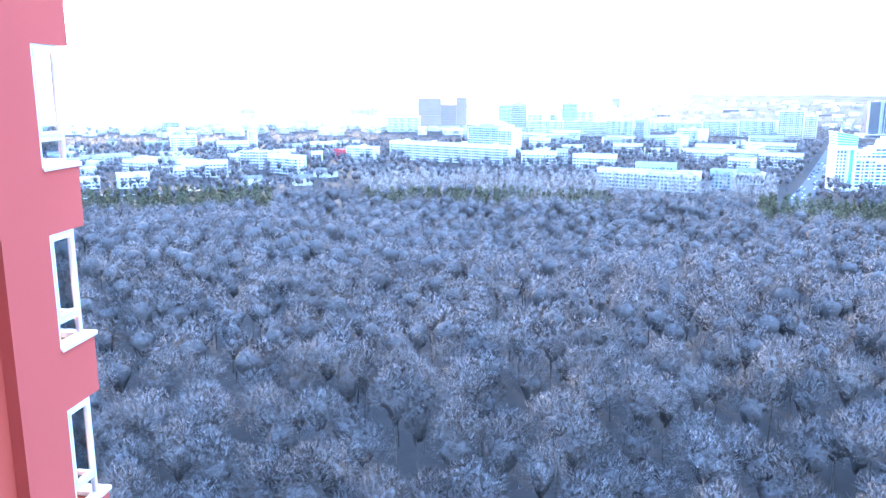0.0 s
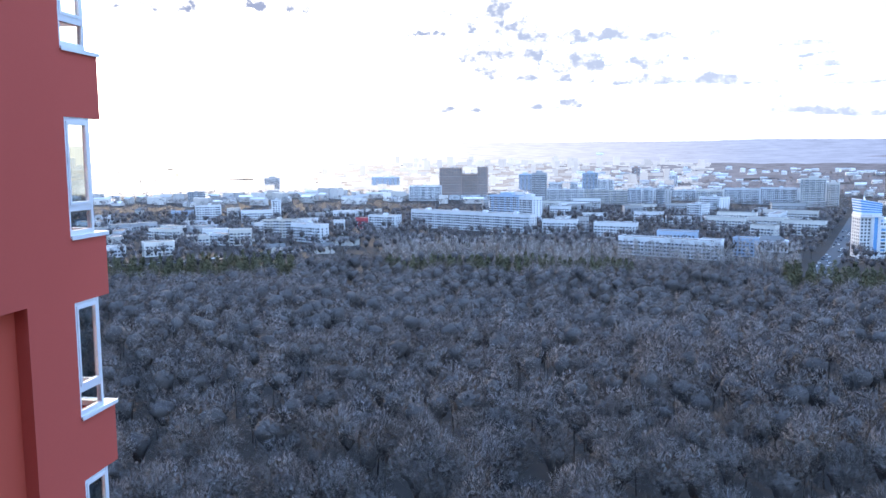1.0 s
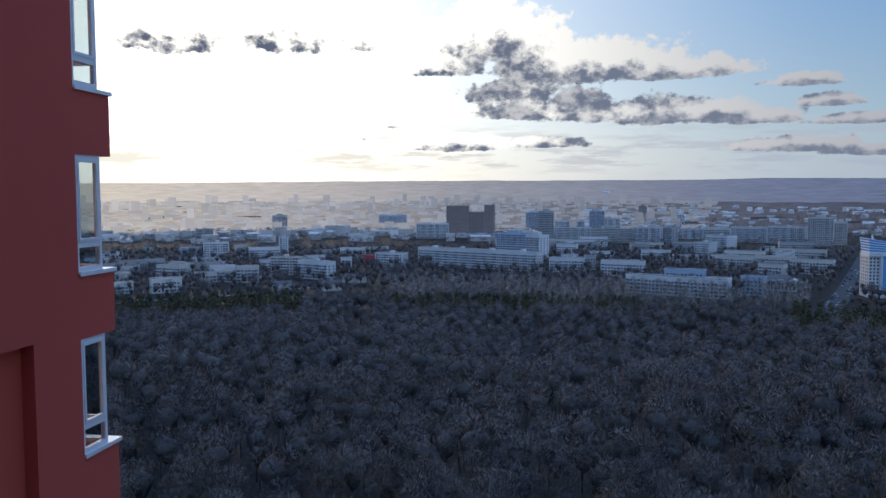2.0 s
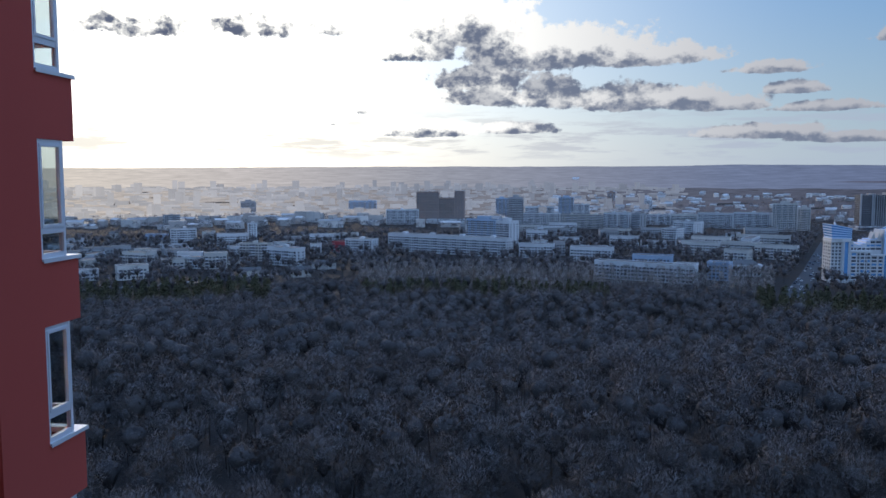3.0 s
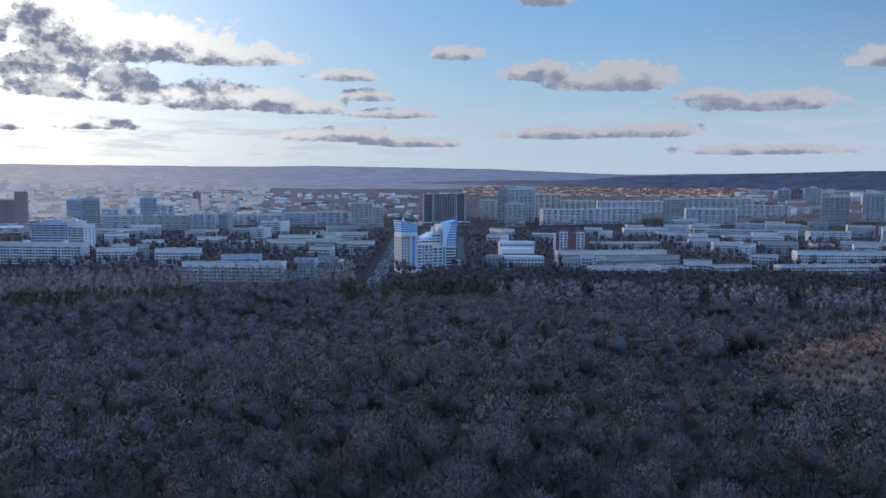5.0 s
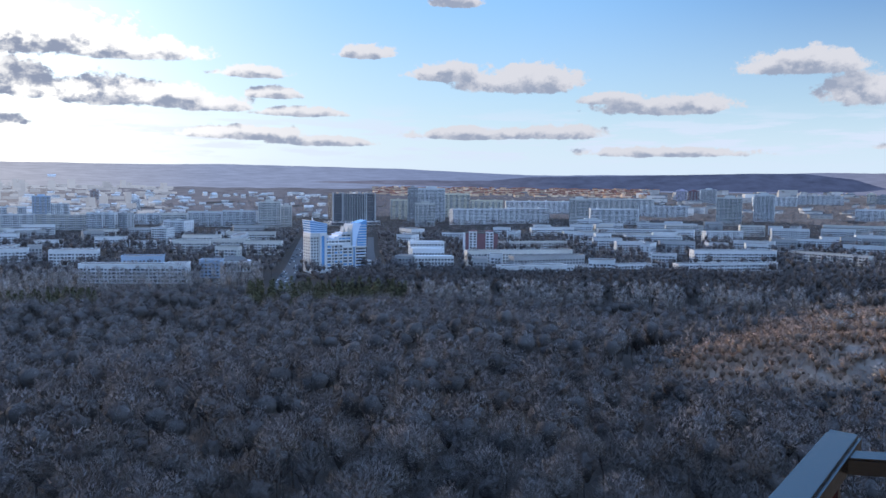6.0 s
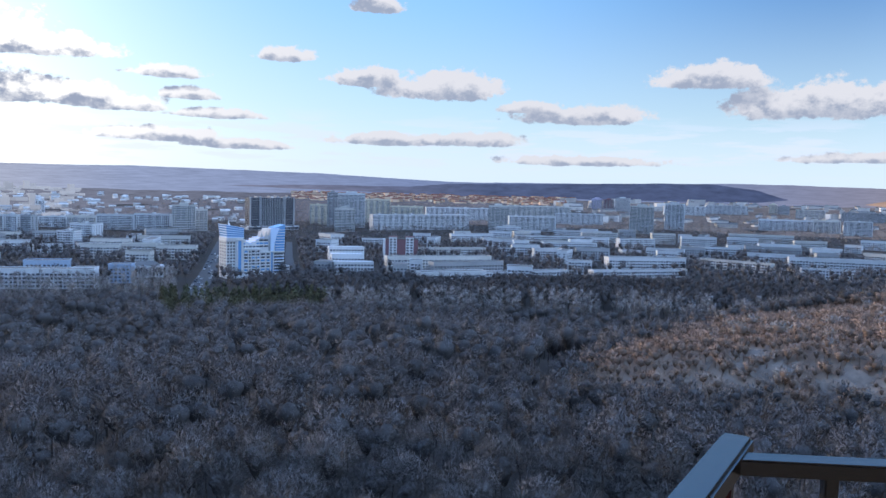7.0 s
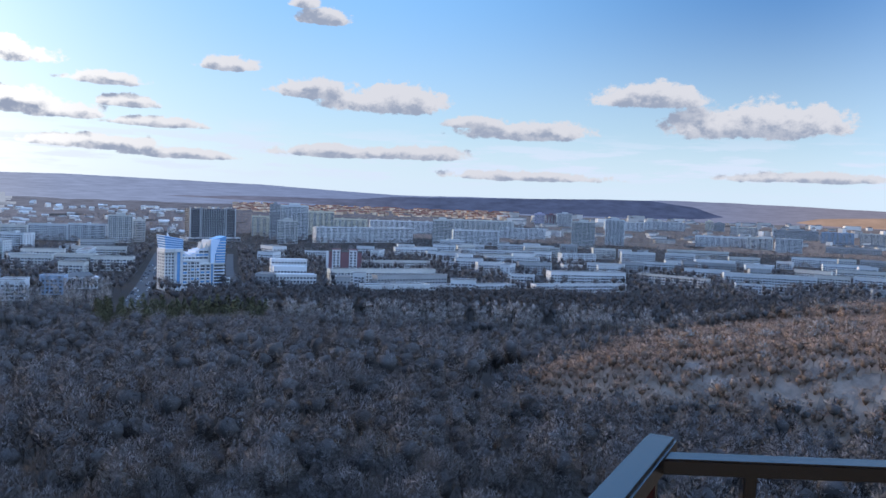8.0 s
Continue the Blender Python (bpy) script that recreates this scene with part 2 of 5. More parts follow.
WALLS = {
    "white": surface("white_panels", (0.62, 0.63, 0.65), (0.47, 0.48, 0.50), 0.045, 0.9, fine=0.6, vary=0.1, spec=0.2),
    "beige": surface("beige_panels", (0.58, 0.565, 0.54), (0.43, 0.42, 0.40), 0.045, 0.9, fine=0.6, vary=0.12, spec=0.2),
    "grey": surface("grey_concrete_panels", (0.38, 0.385, 0.40), (0.27, 0.275, 0.285), 0.045, 0.9, fine=0.6, vary=0.12, spec=0.2),
    "yellow": surface("cream_panels", (0.66, 0.60, 0.47), (0.52, 0.48, 0.39), 0.045, 0.9, fine=0.6, vary=0.1, spec=0.2),
    "blue": surface("pale_blue_facade", (0.38, 0.47, 0.60), (0.30, 0.38, 0.50), 0.045, 0.8, fine=0.6, vary=0.1, spec=0.3),
    "brown": surface("brown_brick", (0.38, 0.28, 0.24), (0.27, 0.20, 0.175), 0.05, 0.9, fine=0.8, vary=0.1, spec=0.15),
    "red": surface("red_cladding", (0.42, 0.07, 0.08), (0.28, 0.05, 0.06), 0.05, 0.7, fine=0.8, spec=0.3),
    "lilac": surface("lilac_panels", (0.50, 0.47, 0.62), (0.4, 0.38, 0.5), 0.05, 0.9, fine=0.6, spec=0.2),
    "plum": surface("plum_panels", (0.24, 0.13, 0.145), (0.18, 0.10, 0.11), 0.05, 0.9, fine=0.6, spec=0.2),
}
BALCONY = surface("balcony_fronts", (0.62, 0.63, 0.65), (0.36, 0.36, 0.38), 0.2, 0.85, fine=1.1, island=0.25, spec=0.2)
TOWERGLASS = surface("dark_curtain_wall", (0.03, 0.035, 0.05), (0.055, 0.06, 0.08), 0.12, 0.2, fine=0.7, spec=0.5)
BLUEGLASS = surface("blue_mirror_glazing", (0.10, 0.24, 0.47), (0.16, 0.34, 0.60), 0.05, 0.18, fine=0.5, spec=0.7)
PALEBLUE = surface("pale_blue_cladding", (0.50, 0.62, 0.80), (0.44, 0.56, 0.74), 0.05, 0.6, fine=0.5, spec=0.4)
CREAM = surface("cream_render", (0.58, 0.59, 0.60), (0.48, 0.49, 0.50), 0.05, 0.85, fine=0.6, spec=0.2)
PLASTIC_WHITE = surface("crisp_white_trim", (0.66, 0.67, 0.69), (0.56, 0.57, 0.59), 0.1, 0.6, fine=1.0, spec=0.3)


# ---- mesh helpers ----
def part(name, bm, material, parent, label=""):
    """Links a bmesh, or (verts, faces), as one mesh object under a thing or a part."""
    me = bpy.data.meshes.new(name)
    if isinstance(bm, tuple):
        me.from_pydata(bm[0], [], bm[1])
    else:
        bm.to_mesh(me)
        bm.free()
    me.materials.append(material)
    ob = new(name, me)
    ob.parent = parent
    return tagged(ob, label=label)


def tri_object(name, v, f, material, parent=None, normals=None):
    """An object from arrays of points and of triangles."""
    me = bpy.data.meshes.new(name)
    v, f = np.asarray(v, np.float32), np.asarray(f, np.int32)
    me.vertices.add(len(v))
    me.vertices.foreach_set("co", v.ravel())
    me.loops.add(f.size)
    me.loops.foreach_set("vertex_index", f.ravel())
    me.polygons.add(len(f))
    me.polygons.foreach_set("loop_start", np.arange(0, f.size, f.shape[1], dtype=np.int32))
    me.update(calc_edges=True)
    if normals is not None:
        me.normals_split_custom_set_from_vertices(np.asarray(normals, np.float32))
    me.materials.append(material)
    ob = new(name, me)
    ob.parent = parent
    return ob


CUBE = [(0, 3, 2, 1), (4, 5, 6, 7), (0, 1, 5, 4), (1, 2, 6, 5), (2, 3, 7, 6), (3, 0, 4, 7)]


def add_box(acc, x0, x1, y0, y1, z0, z1):
    n = len(acc[0])
    acc[0].extend([(x0, y0, z0), (x1, y0, z0), (x1, y1, z0), (x0, y1, z0), (x0, y0, z1), (x1, y0, z1), (x1, y1, z1), (x0, y1, z1)])
    acc[1].extend([tuple(n + i for i in f) for f in CUBE])
    return acc


def boxes(*rows):
    acc = ([], [])
    for r in rows:
        add_box(acc, *r)
    return acc


def bevelled(x0, x1, y0, y1, z0, z1, w):
    bm = bmesh.new()
    acc = boxes((x0, x1, y0, y1, z0, z1))
    vs = [bm.verts.new(p) for p in acc[0]]
    for f in acc[1]:
        bm.faces.new([vs[i] for i in f])
    bmesh.ops.bevel(bm, geom=bm.edges[:], offset=w, segments=2, affect="EDGES")
    return bm


def empty(name, m, **tags):
    ob = new(name)
    ob.matrix_world = m
    return tagged(ob, **tags)


def step(a, b, v):
    t = np.clip((np.asarray(v, float) - a) / (b - a), 0, 1)
    return t * t * (3 - 2 * t)


# ---- the ground ----
def terrain(x, y):
    """The ground's height: a wooded shelf below the tower, a bare spur to the north-east, the flat town, and its far slope."""
    x, y = np.asarray(x, float), np.asarray(y, float)
    r, a = np.hypot(x, y), np.degrees(np.arctan2(x, y))
    z = 15 * (1 - step(180, 470, r))
    z = z + 6 * np.sin(x / 61 + 0.6) * np.sin(y / 73) * (1 - step(380, 520, r)) * step(60, 160, r)
    valley = step(30, 44, a) * (1 - step(95, 120, a)) * step(330, 400, r) * (1 - step(470, 560, r))
    z = z - 8 * valley
    z = z + 5 * step(34, 42, a) * (1 - step(95, 120, a)) * step(230, 310, r) * (1 - step(330, 400, r))
    spur = step(44, 57, a) * (1 - step(100, 130, a)) * step(240, 274, r) * (1 - step(0, 95, r - np.interp(a, [50, 60, 76], [268, 318, 420])))
    z = z * (1 - spur) + spur * (31 + 0.75 * (np.clip(a, 52, 95) - 60))
    return z + 52 * step(1750, 3000, r) - 120 * step(3100, 3500, r)


def ground_sheet():
    rs = np.concatenate([[0.0], np.geomspace(8, 4900, 150)])
    az = np.radians(np.concatenate([np.arange(-60, 110, 1.0), np.arange(110, 300, 5.0)]))
    R, A = np.meshgrid(rs[1:], az, indexing="ij")
    X, Y = R * np.sin(A), R * np.cos(A)
    v = np.concatenate([[(0, 0, float(terrain(0, 0)))], np.stack([X, Y, terrain(X, Y)], -1).reshape(-1, 3)])
    n = len(az)
    i, j = np.meshgrid(np.arange(len(rs) - 2), np.arange(n), indexing="ij")
    a, b = 1 + i * n + j, 1 + i * n + (j + 1) % n
    f = np.stack([a, a + n, b + n, b], -1).reshape(-1, 4)
    t = np.concatenate([f[:, [0, 1, 2]], f[:, [0, 2, 3]], np.stack([np.zeros(n, int), 1 + np.arange(n), 1 + (np.arange(n) + 1) % n], -1)])
    ob = tri_object("ground", v, t, FLOOR)
    ob.data.materials.append(GRASS)
    mid = v[t].mean(1)
    r, a = np.hypot(mid[:, 0], mid[:, 1]), np.degrees(np.arctan2(mid[:, 0], mid[:, 1]))
    dry = (a > 53 + 3 * np.sin(r / 17)) & (a < 110) & (r > 250) & (r < 450)
    ob.data.polygons.foreach_set("material_index", dry.astype(np.int32))
    tagged(ob, "brown wooded ground falling to a flat town", "ground", kind="structure")


ground_sheet()


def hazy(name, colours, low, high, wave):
    """A plain far slope whose glow paints haze; its colour changes along the horizon."""
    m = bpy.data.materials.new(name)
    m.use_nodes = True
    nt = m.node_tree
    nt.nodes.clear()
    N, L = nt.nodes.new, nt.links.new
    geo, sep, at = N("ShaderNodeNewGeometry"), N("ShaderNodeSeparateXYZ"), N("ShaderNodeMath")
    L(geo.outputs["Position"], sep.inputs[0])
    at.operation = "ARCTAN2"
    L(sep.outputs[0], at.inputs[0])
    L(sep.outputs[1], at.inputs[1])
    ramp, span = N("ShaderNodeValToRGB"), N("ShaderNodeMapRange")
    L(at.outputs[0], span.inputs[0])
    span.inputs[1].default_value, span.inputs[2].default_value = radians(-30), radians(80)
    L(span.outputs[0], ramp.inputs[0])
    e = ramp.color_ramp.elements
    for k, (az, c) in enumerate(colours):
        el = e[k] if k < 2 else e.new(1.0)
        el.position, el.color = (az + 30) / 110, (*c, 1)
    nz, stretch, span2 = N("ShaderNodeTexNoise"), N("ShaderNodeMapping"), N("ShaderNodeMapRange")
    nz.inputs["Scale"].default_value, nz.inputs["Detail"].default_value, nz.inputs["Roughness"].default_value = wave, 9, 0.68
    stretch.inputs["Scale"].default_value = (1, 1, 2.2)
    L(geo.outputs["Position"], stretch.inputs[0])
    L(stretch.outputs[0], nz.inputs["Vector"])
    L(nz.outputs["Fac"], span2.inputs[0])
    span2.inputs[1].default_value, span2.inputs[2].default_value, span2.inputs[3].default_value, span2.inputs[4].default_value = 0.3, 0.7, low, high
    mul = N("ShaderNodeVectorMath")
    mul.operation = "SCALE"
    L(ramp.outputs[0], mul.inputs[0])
    rise, both = N("ShaderNodeMapRange"), N("ShaderNodeMath")      # painted haze dims a little towards the crest
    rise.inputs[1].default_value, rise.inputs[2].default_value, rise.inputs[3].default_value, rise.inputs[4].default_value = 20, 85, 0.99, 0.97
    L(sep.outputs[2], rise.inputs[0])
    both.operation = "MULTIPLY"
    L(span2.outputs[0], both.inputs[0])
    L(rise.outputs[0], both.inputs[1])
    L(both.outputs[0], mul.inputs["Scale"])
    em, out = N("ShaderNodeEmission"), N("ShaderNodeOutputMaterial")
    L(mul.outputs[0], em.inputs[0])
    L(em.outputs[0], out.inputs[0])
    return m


def slope(az, rows, material, label):
    n = len(az)
    i, j = np.meshgrid(np.arange(len(rows) - 1), np.arange(n - 1), indexing="ij")
    a = i * n + j
    f = np.stack([a, a + 1, a + n + 1, a + n], -1).reshape(-1, 4)
    ob = tri_object("backdrop", np.concatenate(rows), np.concatenate([f[:, [0, 1, 2]], f[:, [0, 2, 3]]]), material)
    tagged(ob, label, "hills", kind="structure")


def ring(az, r, el):
    return np.stack([r * np.sin(np.radians(az)), r * np.cos(np.radians(az)), EYE + r * np.tan(np.radians(el)) + 0 * az], -1)


def distant_hills():
    """The far ridge, a nearer wooded ridge, a dry field and the ground under the far quarters, all glowing with painted
    haze.
    """
    az = np.arange(-75, 121, 0.5)
    far = np.interp(az, [-75, -23.7, -10, -2, 16, 20, 27.7, 32.8, 42.2, 52, 62, 66, 75, 120], [0.7, 0.81, 0.96, 1.01, 1.0, 1.09, 1.0, 0.92, 0.55, 0.66, 0.86, 0.84, 0.61, 0.6])
    far = far + np.array([noise.noise(Vector((a * 0.35, 0, 0))) * 0.03 + noise.noise(Vector((a * 2.1, 3, 0))) * 0.02 for a in az])
    e0 = -0.72
    rows = [ring(az, 3000 + 1600 * k, e0 + (far - e0) * k ** 0.9) for k in np.linspace(0, 1, 14)]
    rows.append(ring(az, 4690, far - 1.5))
    slope(az, rows, hazy("far_hills_haze_glow", FAR_HAZE, 0.78, 1.16, 0.011), "pale hazy hills on the horizon")
    az = np.arange(-75, 121, 0.5)
    rows = []
    for r in np.arange(1820, 3080, 60):
        rise = ring(az, r, 0)
        lump = np.array([noise.noise(Vector((p[0] * 0.011, p[1] * 0.011, 0))) for p in rise])
        rise[:, 2] = terrain(rise[:, 0], rise[:, 1]) + 2.0 + 5.0 * lump - (8 if r < 1860 else 0)
        rows.append(rise)
    slope(az, rows, hazy("town_ground_haze_glow", TOWN_HAZE, 0.62, 1.30, 0.02), "hazy wooded ground under the far quarters")
    az = np.arange(14, 67.2, 0.4)
    mid = np.interp(az, [14, 18, 19.3, 21, 22.7, 26.4, 32.8, 36, 39.4, 42, 45.9, 51, 57, 60.3, 63.4, 65.6, 67], [-1.3, -1.1, -0.96, -0.85, -0.47, -0.08, 0.11, 0.12, 0.14, 0.42, 0.5, 0.62, 0.79, 0.8, 0.44, -0.25, -0.8])
    mid = mid + np.array([noise.noise(Vector((a * 0.6, 5, 0))) * 0.03 + noise.noise(Vector((a * 3, 7, 0))) * 0.02 for a in az])
    rows = [ring(az, 3030 + 500 * k, -1.35 + (mid + 1.35) * k) for k in np.linspace(0, 1, 8)] + [ring(az, 3560, mid - 0.6)]
    slope(az, rows, hazy("wooded_ridge_haze_glow", RIDGE_HAZE, 0.72, 1.28, 0.012), "dark wooded ridge behind the far quarters")
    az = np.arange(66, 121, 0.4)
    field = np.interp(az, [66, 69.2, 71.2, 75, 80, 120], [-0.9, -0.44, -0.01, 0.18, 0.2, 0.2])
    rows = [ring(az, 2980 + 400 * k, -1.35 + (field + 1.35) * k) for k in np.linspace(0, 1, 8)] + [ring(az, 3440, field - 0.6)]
    slope(az, rows, hazy("dry_field_haze_glow", FIELD_HAZE, 0.8, 1.2, 0.012), "warm dry field on a far slope")


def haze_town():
    """Far town before the hills: many-sized blocks, pale and faint from painted haze glow."""
    m = hazy("town_block_haze_glow", BLOCK_HAZE, 0.9, 1.1, 0.01)
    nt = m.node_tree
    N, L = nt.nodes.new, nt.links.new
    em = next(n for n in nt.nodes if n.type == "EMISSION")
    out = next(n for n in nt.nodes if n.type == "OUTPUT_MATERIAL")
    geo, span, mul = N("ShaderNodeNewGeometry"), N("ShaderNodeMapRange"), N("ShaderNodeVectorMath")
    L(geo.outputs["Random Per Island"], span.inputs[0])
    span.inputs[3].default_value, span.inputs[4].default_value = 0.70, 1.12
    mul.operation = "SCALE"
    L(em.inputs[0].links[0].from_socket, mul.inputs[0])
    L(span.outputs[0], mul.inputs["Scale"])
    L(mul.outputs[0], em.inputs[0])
    # the blocks emit the haze tint over a dim diffuse wall
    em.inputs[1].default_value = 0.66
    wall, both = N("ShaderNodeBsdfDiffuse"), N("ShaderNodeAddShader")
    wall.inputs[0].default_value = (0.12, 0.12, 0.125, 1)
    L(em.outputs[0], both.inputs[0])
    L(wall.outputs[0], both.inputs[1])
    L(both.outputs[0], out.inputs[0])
    rng = np.random.default_rng(77)
    acc = ([], [])
    for k in range(1500):
        a, r = math.radians(rng.uniform(-36, 17)), math.sqrt(rng.uniform(1650 ** 2, 3050 ** 2))
        x, y = r * math.sin(a), r * math.cos(a)
        tall = rng.uniform() < 0.10
        w, d = (rng.uniform(6, 10), rng.uniform(6, 10)) if tall else (rng.uniform(5, 22), rng.uniform(5, 9))
        h = rng.uniform(14, 34) if tall else rng.uniform(2, 11)
        z, t = float(terrain(x, y)), rng.uniform(-0.6, 0.6) - a
        c, s = math.cos(t), math.sin(t)
        n = len(acc[0])
        for pz in (-6, h):
            acc[0].extend((x + px * c - py * s, y + px * s + py * c, z + pz) for px, py in ((-w, -d), (w, -d), (w, d), (-w, d)))
        acc[1].extend(tuple(n + i for i in q) for q in CUBE)
    tagged(part("backdrop", acc, m, None), "faint far town blocks with warm haze painted as glow", "houses", kind="structure")


# haze tints by azimuth, given off as glow by the far slopes and blocks
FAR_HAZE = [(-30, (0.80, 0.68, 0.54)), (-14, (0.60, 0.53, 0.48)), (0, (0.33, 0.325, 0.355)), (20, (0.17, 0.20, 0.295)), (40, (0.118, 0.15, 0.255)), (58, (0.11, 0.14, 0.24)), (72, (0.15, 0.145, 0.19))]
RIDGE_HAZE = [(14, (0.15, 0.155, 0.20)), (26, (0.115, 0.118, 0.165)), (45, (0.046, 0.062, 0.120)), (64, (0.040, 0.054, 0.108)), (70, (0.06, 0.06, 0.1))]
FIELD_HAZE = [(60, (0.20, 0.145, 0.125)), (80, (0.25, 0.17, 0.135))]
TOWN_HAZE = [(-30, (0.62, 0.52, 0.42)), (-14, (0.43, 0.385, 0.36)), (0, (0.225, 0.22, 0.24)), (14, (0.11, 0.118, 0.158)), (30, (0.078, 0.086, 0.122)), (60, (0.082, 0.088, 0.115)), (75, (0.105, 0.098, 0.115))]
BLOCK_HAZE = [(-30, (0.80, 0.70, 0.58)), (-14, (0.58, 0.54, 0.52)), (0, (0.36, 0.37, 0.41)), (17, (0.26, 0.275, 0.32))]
distant_hills()
haze_town()


def strip(name, points, width, lift, material, label, category):
    """A ribbon of road laid over the ground."""
    v, f = [], []
    pts = [Vector((*p, 0)) for p in points]
    dense = []
    for a, b in zip(pts, pts[1:]):
        k = max(1, int((b - a).length / 8))
        dense += [a.lerp(b, i / k) for i in range(k)]
    dense.append(pts[-1])
    for i, p in enumerate(dense):
        d = (dense[min(i + 1, len(dense) - 1)] - dense[max(i - 1, 0)]).normalized()
        s = Vector((d.y, -d.x, 0)) * width / 2
        z = float(terrain(p.x, p.y)) + lift
        v += [(p.x - s.x, p.y - s.y, z), (p.x + s.x, p.y + s.y, z), (p.x - s.x, p.y - s.y, z - 0.6), (p.x + s.x, p.y + s.y, z - 0.6)]
        if i:
            n = 4 * i
            f += [(n - 4, n - 3, n + 1, n), (n - 2, n - 4, n, n + 2), (n - 3, n - 1, n + 3, n + 1)]
    ob = part(name, (v, f), material, None)
    return tagged(ob, label, category, kind="structure")


strip("road", [(243, 545), (268, 588), (330, 700), (422, 874), (520, 1060)], 15, 0.5, ASPHALT, "grey asphalt avenue between bare trees and flats", "road")
strip("road", [(395, 660), (475, 800), (600, 1010)], 9, 0.5, ASPHALT, "narrow grey street beside the white tower", "road")
strip("road", [(-275, 585), (-200, 640), (-150, 690), (-110, 760)], 11, 0.5, ASPHALT, "grey road with parked cars at the wood's edge", "road")


# ---- the red residential tower beside the balcony ----
def tower_window(parent, z0, z1):
    """A corner loggia glazing: side light, end light, mullions, transom."""
    w = empty("window", Matrix(), label="white plastic corner window with a low transom")
    w.parent = parent
    zt = z0 + 0.235 * (z1 - z0)
    b = 0.065
    fr = boxes((-0.09, -0.02, -0.99, -0.99 + b, z0, z1), (-0.10, -0.015, -0.30 - b, -0.30, z0, z1),
               (-0.09, -0.02, -0.99 + b, -0.30 - b, z0, z0 + 0.09), (-0.09, -0.02, -0.99 + b, -0.30 - b, z1 - 0.07, z1),
               (-0.09, -0.02, -0.99 + b, -0.30 - b, zt - 0.05, zt + 0.05))
    part("frame", fr, PVC, w)
    sash = boxes((-0.075, -0.006, -0.99 + b, -0.99 + b + 0.045, zt + 0.05, z1 - 0.07), (-0.075, -0.006, -0.30 - b - 0.05, -0.30 - b, zt + 0.05, z1 - 0.07),
                 (-0.075, -0.006, -0.99 + b + 0.045, -0.30 - b - 0.05, zt + 0.05, zt + 0.10), (-0.075, -0.006, -0.99 + b + 0.045, -0.30 - b - 0.05, z1 - 0.12, z1 - 0.07))
    part("sash", sash, PVC, w)
    end = boxes((-1.40, -0.10, -0.37, -0.30, z0, z0 + 0.09), (-1.40, -0.10, -0.37, -0.30, z1 - 0.07, z1), (-1.40, -0.10, -0.37, -0.30, zt - 0.04, zt + 0.04),
                (-0.80, -0.73, -0.375, -0.295, z0, z1), (-1.40, -1.33, -0.375, -0.295, z0, z1))
    part("end_frame", end, PVC, w)
    for y0, y1, za, zb in ((-0.88, -0.42, zt + 0.10, z1 - 0.12), (-0.925, -0.365, z0 + 0.09, zt - 0.05)):
        p = part("pane", boxes((-0.052, -0.046, y0, y1, za, zb)), GLASS, w)
        p.visible_shadow = False
    p = part("pane", boxes((-1.33, -0.10, -0.338, -0.332, z0 + 0.09, z1 - 0.07)), GLASS, w)
    p.visible_shadow = False
    sill = boxes((-1.40, 0.035, -0.30, 0.05, z0 - 0.03, z0 + 0.005), (-0.02, 0.035, -0.99, -0.30, z0 - 0.03, z0 + 0.005), (0.030, 0.036, -0.99, 0.05, z0 - 0.06, z0 - 0.03),
                 (-1.40, 0.036, 0.045, 0.051, z0 - 0.06, z0 - 0.03))
    part("sill", sill, SILL, w, "white sheet-metal sill")


def red_tower():
    t = empty("apartment_tower", pose(-6.2, 13.44, EYE, 0, 0, -7), label="red plastered apartment tower with white corner windows", category="building")
    low, top = -69.0, 12.0
    part("wall", boxes((-0.35, 0, -2.13, -0.99, low, top)), RED, t)
    part("wall", boxes((-0.35, 0, -17.0, -2.13, -2.20, top)), RED, t)
    part("wall", boxes((-0.57, -0.22, -17.0, -2.13, low, -2.20)), RED_IN, t, "brighter red recessed wall face")
    part("wall", boxes((-9.0, -1.40, -0.35, 0, low, top)), RED, t)
    part("wall", boxes((-9.3, -9.0, -17.0, 0, low, top)), RED, t)
    part("roof", boxes((-9.4, 0.1, -17.0, 0.1, top, top + 0.4)), ROOF, t)
    part("inner_wall", boxes((-1.50, -1.42, -16.8, -0.36, low, top - 0.1)), INSIDE, t, "pale plastered loggia wall")
    part("inner_wall", boxes((-1.42, -0.36, -1.10, -0.995, low, top - 0.1)), INSIDE, t, "pale plastered loggia side wall")
    for k in range(-22, 4):
        zb, zt = -2.34 + 3.0 * k, -1.28 + 3.0 * k
        part("spandrel", boxes((-1.40, 0, -0.99, 0, zb, zt)), RED, t)
        tower_window(t, zt + 0.03, zb + 3.0)


red_tower()


# ---- the balcony and the house behind it ----
A1, A2 = Vector((0.956, 0.292, 0)), Vector((0.695, -0.719, 0))     # the two arms of the balustrade
CORNER = Vector((1.163, 0.578, EYE - 0.364))
FLOOR_Z = EYE - 1.46


